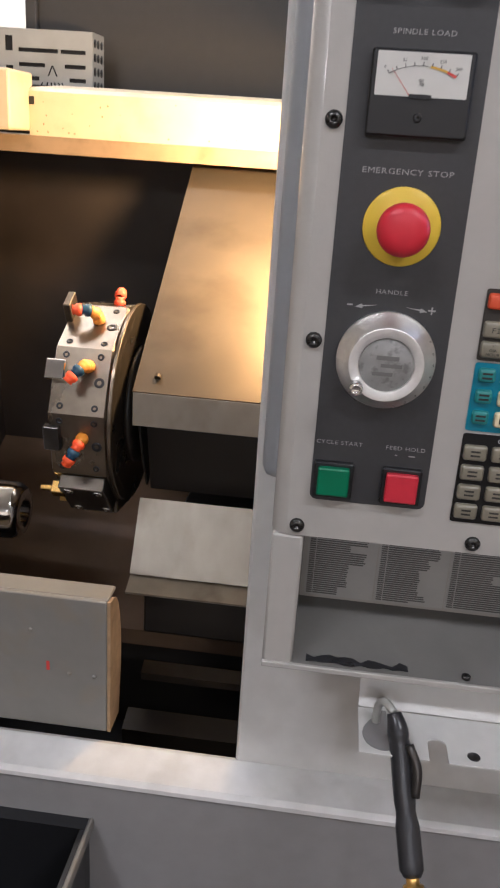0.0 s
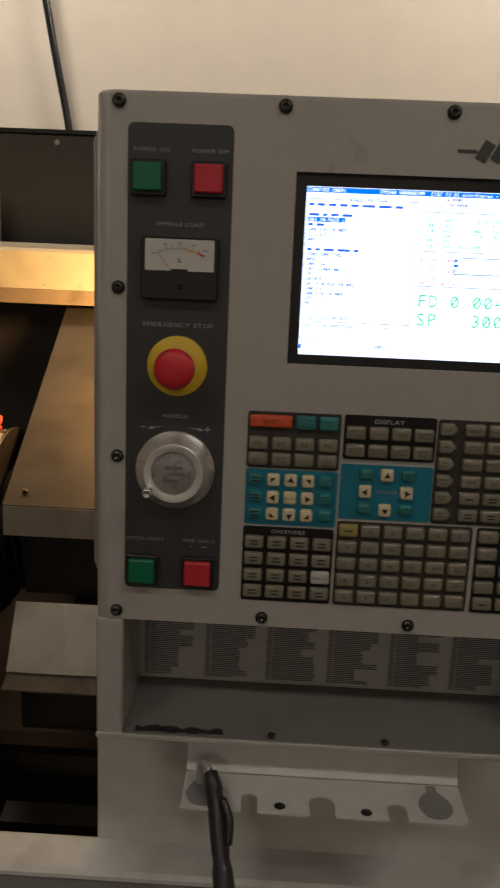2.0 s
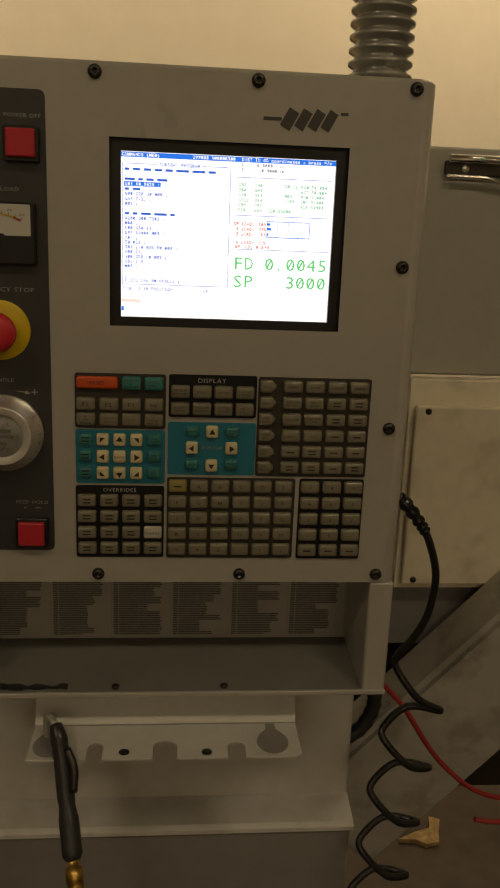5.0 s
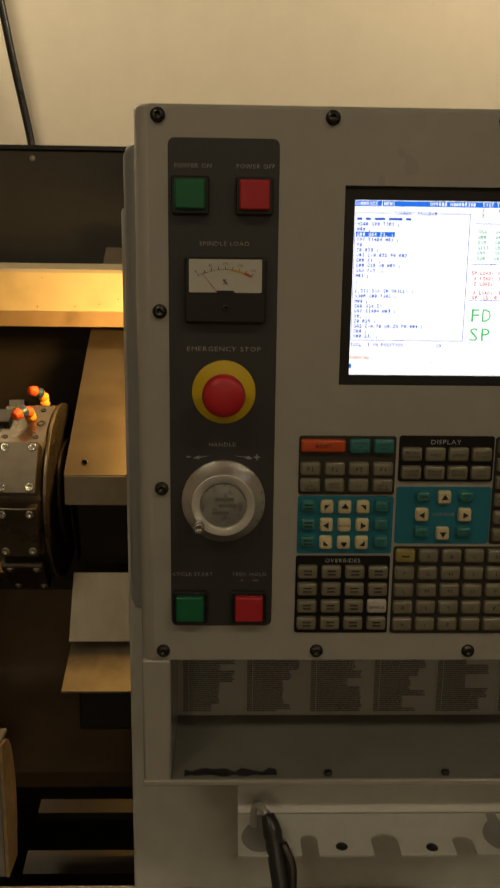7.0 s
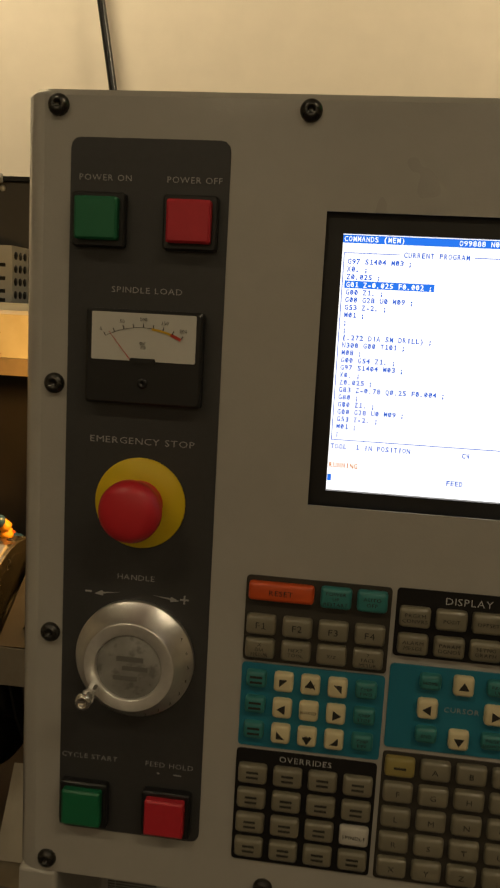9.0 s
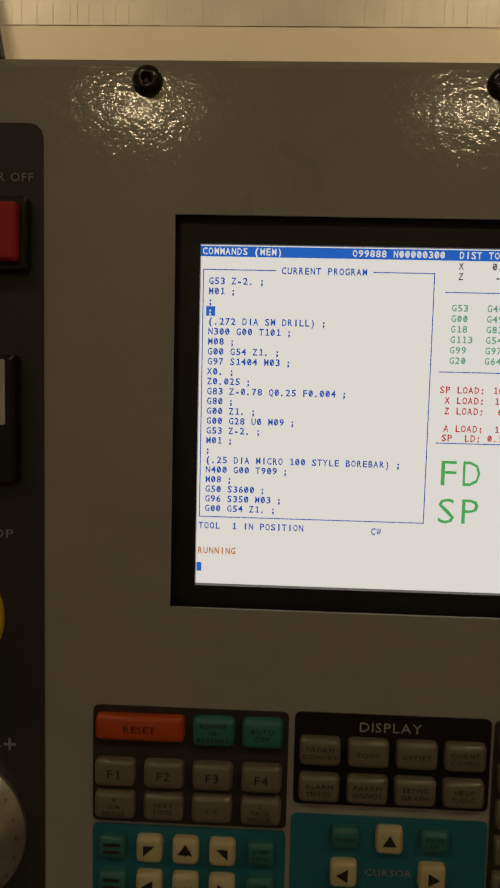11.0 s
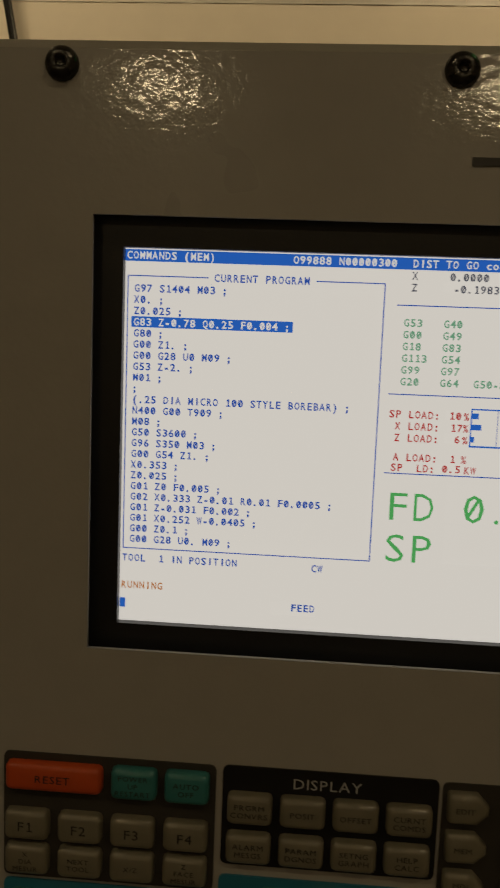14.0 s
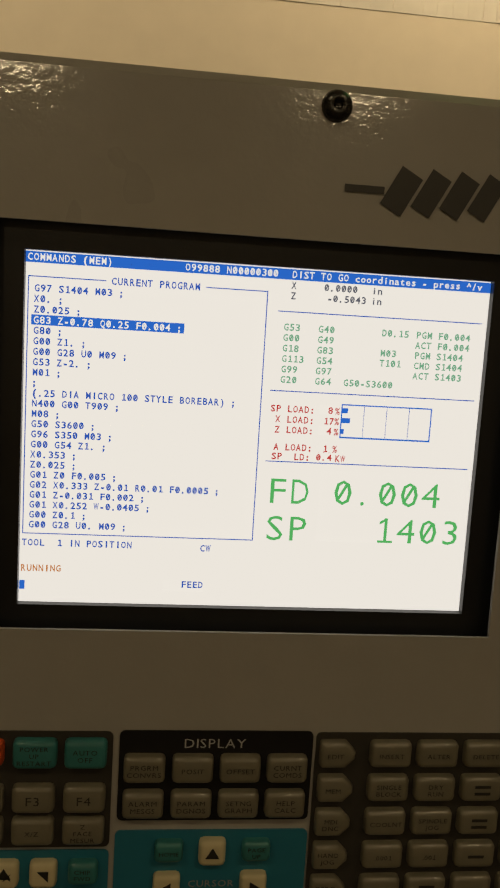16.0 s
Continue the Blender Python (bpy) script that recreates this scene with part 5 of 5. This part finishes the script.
for i in sorted(ACTIVE):
    tx = PROGRAM[i]
    zc = CH * 0.5
    bm = BM()
    w = (len(tx) + 0.3) * CW_
    # white front with blue letters; blue back with white letters, upside down until turned
    holed(bm, -0.3 * CW_, w, -RH_ * 0.48, RH_ * 0.48, [], -0.00015, 0.00015, 2)
    for f in bm.faces:
        if f.calc_center_median().y > 0.0001:
            f.material_index = 1
    write(bm, tx, 0, -0.0003, -zc, CH, 0, pitch=CW_, slash=True, weight=0.018)
    bk = BM()
    write(bk, tx, 0, -0.0003, -zc, CH, 2, pitch=CW_, slash=True, weight=0.018)
    bmesh.ops.rotate(bk, verts=bk.verts, cent=(0, 0, 0), matrix=Matrix.Rotation(math.pi, 3, "X"))
    me = bpy.data.meshes.new("tmp")
    bk.to_mesh(me)
    bk.free()
    bm.from_mesh(me)
    bpy.data.meshes.remove(me)
    me = bpy.data.meshes.new("program_line")
    bm.to_mesh(me)
    bm.free()
    for k in ("lcdtext", "lcdblue", "white"):
        me.materials.append(M[k])
    ob = tagged(new("program_line", me), "program line that turns blue while it runs")
    ob.parent = LISTINGS[0] if i < 0 else LISTINGS[1]
    FLAPS[i] = (ob, Vector((0, 0, -i * RH_ + zc)))
    ob.location = FLAPS[i][1]

# figures that change: strips of values that slide behind their windows
READOUTS = []


def readout(win, line, values, mat, high, pitch, apart=1.25):
    """values: (seconds, text) in order."""
    x0, x1, z0, z1 = WINDOWS[win]
    step = (z1 - z0) * apart
    texts = []
    for _, tx in values:
        if tx not in texts:
            texts.append(tx)
    bm = BM()
    for k, tx in enumerate(texts):
        write(bm, tx, x1 - x0, 0, -k * step, high, anchor="r", pitch=pitch, slash=True, weight=0.018 if high == CH else -0.006)
    ob = finish("readout_strip", bm, M[mat], None, "strip of changing figures")
    ob.parent = LCD
    base = Vector((x0, YL, row(line))) - LCD.location
    ob.location = base
    READOUTS.append((ob, base, [(t, step * texts.index(tx)) for t, tx in values]))


readout("z_value", 2.15, [(0, "-0.9000"), (5.2, "-0.2100"), (12.0, "-0.1983"), (14.2, "-0.1347"), (14.75, "-0.0790"), (15.25, "-0.0524"), (15.75, "-0.5043")], "lcdgrey", CH, CW_)
readout("sp_load", 13.25, [(0, "10"), (15.75, "8")], "lcdred", CH, CW_)
readout("z_load", 15.35, [(0, "6"), (15.4, "4")], "lcdred", CH, CW_)
readout("kw", 18.05, [(0, "0.5"), (15.75, "0.4")], "lcdred", CH, CW_, 0.97)
readout("feed", 22.55, [(0, "0.0045"), (6.75, "0.002 "), (11.0, "0.004 ")], "lcdgreen", RH_ * 2.6, CW_ * 4.1, 2.35)
readout("speed", 26.4, [(0, "3000"), (6.75, "1403")], "lcdgreen", RH_ * 2.6, CW_ * 4.1, 2.35)
readout("state", 31.75, [(0, "FEED"), (4.5, "    "), (8.72, "FEED"), (9.65, "    "), (13.36, "FEED")], "lcdtext", CH, CW_)

# ---- tray under the pendant ----
TR = thing("pendant_tray", (0.235, 0.80, 1.01), "putty-grey sheet-metal tray with printed code labels at its back", "tray")
part("left_leg", box(BM(), X0 + 0.001, 0.007, Y, Y + 0.12, 1.012, 1.1495, 0.003), M["putty"], TR)
part("right_leg", box(BM(), 0.458, X1 - 0.001, Y, Y + 0.12, 1.012, 1.1495, 0.003), M["putty"], TR)
bm = BM()
quad_prism(bm, [(0.0072, Y + 0.002, 1.0135), (0.4578, Y + 0.002, 1.0135), (0.4578, Y + 0.110, 1.024), (0.0072, Y + 0.110, 1.024)], (0, 0, -0.002))
# Floor colour lowered to stand for the shade inside the tray.
part("tray_floor", fixed(bm), surface("worn_shaded_tray_floor", (0.18, 0.174, 0.16), 0.4, vary=0.12, grain=20, blotch=9, bump=0.1, stain=(0.16, 0.15, 0.135), stain_amount=0.35), TR, "scuffed oily tray floor, darkened for the shade in the tray")
part("tray_lip", box(BM(), X0 + 0.001, X1 - 0.001, Y - 0.003, Y + 0.0015, 1.0085, 1.0145, 0.0012), M["putty"], TR, "bright worn front lip")
part("tray_back", box(BM(), 0.0072, 0.4578, Y + 0.1105, Y + 0.116, 1.012, 1.149), M["putty"], TR)
part("tray_under", quad_prism(BM(), [(X0 + 0.002, Y + 0.002, 1.0070), (X1 - 0.002, Y + 0.002, 1.0070), (X1 - 0.002, 0.878, 1.0070), (X0 + 0.002, 0.878, 1.0070)], (0, 0, 0.0035)), M["putty"], TR)
for hx in (0.172, 0.297):
    bm = BM()
    lathe(bm, pose(hx, Y + 0.008, 1.0148), [(0.004, 0), (0.0045, 0.003), (0.003, 0.004), (0, 0.004)], 12)
    part("screw", bm, M["screw"], TR)
bm = BM()
random.seed(3)
near = [(0.02 + 0.0075 * i, Y + 0.004 + random.uniform(0, 0.004)) for i in range(14)]
far = [(0.02 + 0.0075 * i, Y + 0.014 + random.uniform(-0.004, 0.006)) for i in range(14)]
quad_prism(bm, [(a, b, 1.0152) for a, b in near + far[::-1]], (0, 0, 0.0006))
part("grime", fixed(bm), M["rubber"], TR, "smear of black grime in the tray")
random.seed(11)
LWD = (0.4578 - 0.012) / 6
for k in range(6):
    lx = 0.0105 + k * LWD
    lab = part("code_label", slab(BM(), rounded(lx + 0.0008, lx + LWD - 0.0008, 1.027, 1.118, 0.001), Y + 0.1098, Y + 0.1104), M["paper"], TR, "pale printed list of codes, too small to read")
    bm = BM()
    zz, n, left = 1.116, 0.92, random.randint(8, 14)
    while zz > 1.030:
        left -= 1
        if left < 0:
            n, left = random.choice((0.45, 0.6, 0.75, 0.9)), random.randint(2, 6)
        flat(bm, lx + 0.003, lx + 0.009, zz - 0.0016, zz, Y + 0.1094)
        flat(bm, lx + 0.0100, lx + 0.0105 + (LWD - 0.015) * n * random.uniform(0.93, 1.0), zz - 0.0016, zz, Y + 0.1094)
        zz -= 0.0025
    tagged(part("code_print", bm, M["papertext"], lab), kind="stuff")

# ---- notched tool rack ----
RK = thing("tool_rack", (0.23, 0.80, 0.953), "light grey folded rack with notches and keyholes for air tools", "rack")
bm = BM()
quad_prism(bm, [(0.077, 0.765, 0.956), (0.386, 0.765, 0.956), (0.386, 0.790, 1.0065), (0.077, 0.790, 1.0065)], (0, 0.002, 0))
part("riser", fixed(bm), M["light"], RK)
bm = BM()
YF, YR = 0.700, 0.765
edge = [(0.077, YR), (0.077, YF)]
for nx_, half, deep in ((0.104, 0.011, 0.0), (0.151, 0.009, 0.031), (0.230, 0.014, 0.033), (0.3115, 0.0105, 0.028)):
    if deep:
        edge += [(nx_ - half, YF)] + [(nx_ - half * math.cos(radians(a)), YF + deep - half * 0.7 + half * 0.7 * math.sin(radians(a))) for a in (0, 30, 60, 90, 120, 150, 180)] + [(nx_ + half, YF)]
edge += [(0.341, YF), (0.379, YF), (0.386, YF + 0.006), (0.386, YR)]
a = [bm.verts.new((p[0], p[1], 0.9545)) for p in edge]
bm.faces.new(a)
r = bmesh.ops.extrude_face_region(bm, geom=list(bm.faces))
bmesh.ops.translate(bm, vec=(0, 0, -0.002), verts=[v for v in r["geom"] if isinstance(v, bmesh.types.BMVert)])
bmesh.ops.triangulate(bm, faces=[f for f in bm.faces if len(f.verts) > 4])
part("shelf", fixed(bm), M["light"], RK)
for hx, hy in ((0.184, 0.7125), (0.2775, 0.7105)):
    bm = BM()
    lathe(bm, pose(hx, hy, 0.9547), [(0.0062, 0), (0.0060, 0.0003), (0, 0.0003)], 16)
    part("hole", bm, M["insidedark"], RK)
for hx in (0.099, 0.3545):
    bm = BM()
    pts = [(hx - 0.0055, 0.763), (hx - 0.0060, 0.752), (hx - 0.0115, 0.746)] + [(hx + 0.0185 * math.cos(radians(t)), 0.727 + 0.022 * math.sin(radians(t))) for t in range(145, 400, 15)] + [(hx + 0.0115, 0.746), (hx + 0.0060, 0.752), (hx + 0.0055, 0.763)]
    quad_prism(bm, [(p[0], p[1], 0.9548) for p in pts], (0, 0, 0.0003))
    part("keyhole", fixed(bm), M["apron"], RK, "keyhole slot")

# ---- air blow gun ----
BG = thing("air_blow_gun", (0.112, 0.69, 0.90), "black rubber-gripped air blow gun hanging in the rack", "blow gun")
bm = BM()
pp = smooth_path([(0.107, 0.724, 0.984), (0.111, 0.716, 0.974), (0.116, 0.706, 0.954), (0.121, 0.690, 0.928), (0.128, 0.668, 0.896), (0.134, 0.648, 0.868)], 6)
n = len(pp)
pipe(bm, pp, [0.0068 + 0.0032 * min(1, i / 7) + (0.0012 if n * 0.72 < i else 0) - (0.0009 if i in (9, 21) else 0) - (0.003 if i == n - 1 else 0) for i in range(n)], 14)
part("grip", bm, M["rubber"], BG, "grey-black rubber grip")
bm = BM()
pipe(bm, smooth_path([(0.122, 0.704, 0.966), (0.131, 0.692, 0.949), (0.131, 0.682, 0.927)], 5), 0.0045, 10)
part("lever", bm, M["darksteel"], BG, "thin trigger lever")
bm = BM()
pipe(bm, smooth_path([(0.107, 0.724, 0.984), (0.099, 0.736, 0.986), (0.094, 0.744, 0.974), (0.094, 0.746, 0.94)], 5), 0.004, 10)
part("nozzle_tube", bm, M["zinc"], BG)
bm = BM()
way = Vector((0.0060, -0.020, -0.028)).normalized()
lathe(bm, Matrix.Translation((0.134, 0.648, 0.868)) @ way.to_track_quat("Z", "Y").to_matrix().to_4x4(), [(0.006, -0.002), (0.006, 0.006), (0.0095, 0.007), (0.0095, 0.020), (0.0085, 0.021), (0.0085, 0.033), (0.0098, 0.034), (0.0098, 0.050), (0.0065, 0.051), (0.0065, 0.060)], 18)
part("coupling", bm, M["brass"], BG, "brass quick coupling")
bm = BM()
pipe(bm, smooth_path([Vector((0.134, 0.648, 0.868)) + way * 0.058, (0.154, 0.600, 0.79), (0.152, 0.585, 0.70), (0.17, 0.60, 0.50), (0.24, 0.64, 0.34), (0.36, 0.70, 0.26), (0.50, 0.78, 0.26), (0.62, 0.9, 0.10)], 6), 0.0065, 10)
part("air_line", bm, M["redhose"], BG)

# ---- coiled cord ----
CC = thing("coiled_cord", (0.53, 0.80, 0.9), "glossy black coiled cord hanging from the pendant's side", "cord")
pts = [(0.488, 0.80, 1.238), (0.506, 0.792, 1.227), (0.524, 0.788, 1.205), (0.538, 0.786, 1.180), (0.549, 0.784, 1.138), (0.544, 0.784, 1.090), (0.530, 0.788, 1.055), (0.514, 0.792, 1.030), (0.513, 0.790, 1.013), (0.540, 0.776, 0.978)]
for k in range(6):
    pts += [(0.574 - 0.0075 * k, 0.788, 0.954 - 0.082 * k), (0.537 - 0.008 * k, 0.806, 0.949 - 0.082 * k), (0.503 - 0.0085 * k, 0.792, 0.927 - 0.082 * k), (0.508 - 0.0085 * k, 0.780, 0.911 - 0.082 * k), (0.537 - 0.008 * k, 0.772, 0.885 - 0.082 * k)]
pts += [(0.50, 0.80, 0.42), (0.47, 0.79, 0.30), (0.52, 0.80, 0.15), (0.60, 0.82, 0.01)]
bm = BM()
pipe(bm, smooth_path(pts, 6), 0.0047, 10)
part("cord_run", bm, M["cord"], CC)
bm = BM()
pp = smooth_path([(0.4875, 0.80, 1.238), (0.506, 0.792, 1.227), (0.524, 0.788, 1.205), (0.533, 0.787, 1.192)], 7)
pipe(bm, pp, [(0.0098 if i % 3 else 0.0075) - 0.00014 * i for i in range(len(pp))], 14)
part("strain_relief", bm, M["cord"], CC, "ribbed black strain relief")

# ---- conduit and beacon on top ----
CD = thing("flexible_conduit", (0.437, 0.785, 1.679), "ribbed grey flexible conduit rising from the pendant", "conduit")
bm = BM()
prof = [(0.027, 0)]
z = 0.0
while z < 0.080:
    prof += [(0.0275, z + 0.001), (0.0325, z + 0.004), (0.0328, z + 0.007), (0.0290, z + 0.009), (0.0270, z + 0.0115)]
    z += 0.0125
lathe(bm, pose(0.437, 0.785, 1.679), prof, 32)
part("ribbed_tube", bm, M["conduit"], CD)
BC = thing("signal_beacon", (0.437, 0.785, 1.7665), "signal lamp glowing green above the conduit", "signal lamp")
bm = BM()
lathe(bm, pose(0.437, 0.785, 1.7665), [(0.030, 0), (0.034, 0.001), (0.034, 0.009), (0.030, 0.010)], 32)
part("collar", bm, M["aluminium"], BC)
bm = BM()
lathe(bm, pose(0.437, 0.785, 1.7765), [(0.029, 0), (0.031, 0.002), (0.031, 0.07), (0.027, 0.078), (0, 0.08)], 32)
part("lens", bm, M["beacon"], BC, "glowing green lens")


# ---- what moves ----
def motions():
    # carriage travel along the bed (dx) and up the slant (s)
    carriage = [(0.0, 0.0, 0.0), (3.7, 0.0, 0.0), (4.3, 0.0, 0.16), (4.9, 0.155, 0.16), (5.6, 0.155, 0.16), (6.2, 0.155, 0.135), (6.6, 0.152, 0.125), (7.0, 0.052, 0.12), (7.2, 0.052, 0.055), (7.4, 0.052, 0.0), (7.8, 0.044, -0.012), (8.2, 0.046, -0.006), (8.6, 0.046, -0.002), (9.4, 0.046, -0.002), (9.9, 0.12, -0.015), (10.6, 0.155, 0.16), (11.4, 0.155, 0.16), (12.0, 0.06, 0.0), (16.0, 0.05, -0.015)]
    turn = {4.3: 0, 4.9: 0, 5.6: -72, 10.6: -72, 11.4: -108, 12.0: -108}
    slide, saddle, turret = [], [], []
    angle = 0
    for t, dx, s in carriage:
        angle = turn.get(t, angle)
        slide.append((t, Matrix.Translation(Vector((-0.234 + dx, 1.07, 1.165)) + D * s)))
        saddle.append((t, Matrix.Translation(Vector((-0.235 + dx, 1.05, 0.88)) + D * s * 0.54)))
        p = TC + Vector((dx, 0, 0)) + D * s
        turret.append((t, pose(p.x, p.y, p.z, angle, 0, 0)))
    walk(SLIDE, slide)
    walk(SADDLE, saddle)
    walk(TURRET, turret)

    # the listing jumps on as the program runs; the running line turns over to its blue side
    at = LIST_AT - LCD.location
    for strip, last in zip(LISTINGS, (7, 99)):
        rows = []
        for k, (t, i) in enumerate(STEPS):
            if k:
                rows.append((t - 0.034, Matrix.Translation(at + Vector((0, 0, min(last, STEPS[k - 1][1]) * RH_)))))
            rows.append((t, Matrix.Translation(at + Vector((0, 0, min(last, i) * RH_)))))
        rows.append((16.0, rows[-1][1]))
        walk(strip, rows)
    for k, (t, i) in enumerate(STEPS):
        ob, p = FLAPS[i]
        face = lambda a: Matrix.Translation(p) @ Matrix.Rotation(radians(a), 4, "X")
        end = STEPS[k + 1][0] if k + 1 < len(STEPS) else None
        rows = [(0.0, face(180 if t == 0 else 0))]
        if t > 0:
            rows += [(t - 0.1, face(0)), (t - 0.067, face(60)), (t - 0.033, face(120)), (t, face(180))]
        if end:
            rows += [(end - 0.1, face(180)), (end - 0.067, face(240)), (end - 0.033, face(300)), (end, face(360)), (16.0, face(360))]
        else:
            rows.append((16.0, face(180)))
        walk(ob, rows)
    for ob, base, values in READOUTS:
        rows, last = [], None
        for t, up in values:
            if last is not None:
                rows.append((t - 0.034, Matrix.Translation(base + Vector((0, 0, last)))))
            rows.append((t, Matrix.Translation(base + Vector((0, 0, up)))))
            last = up
        rows.append((16.0, rows[-1][1]))
        walk(ob, rows)


motions()
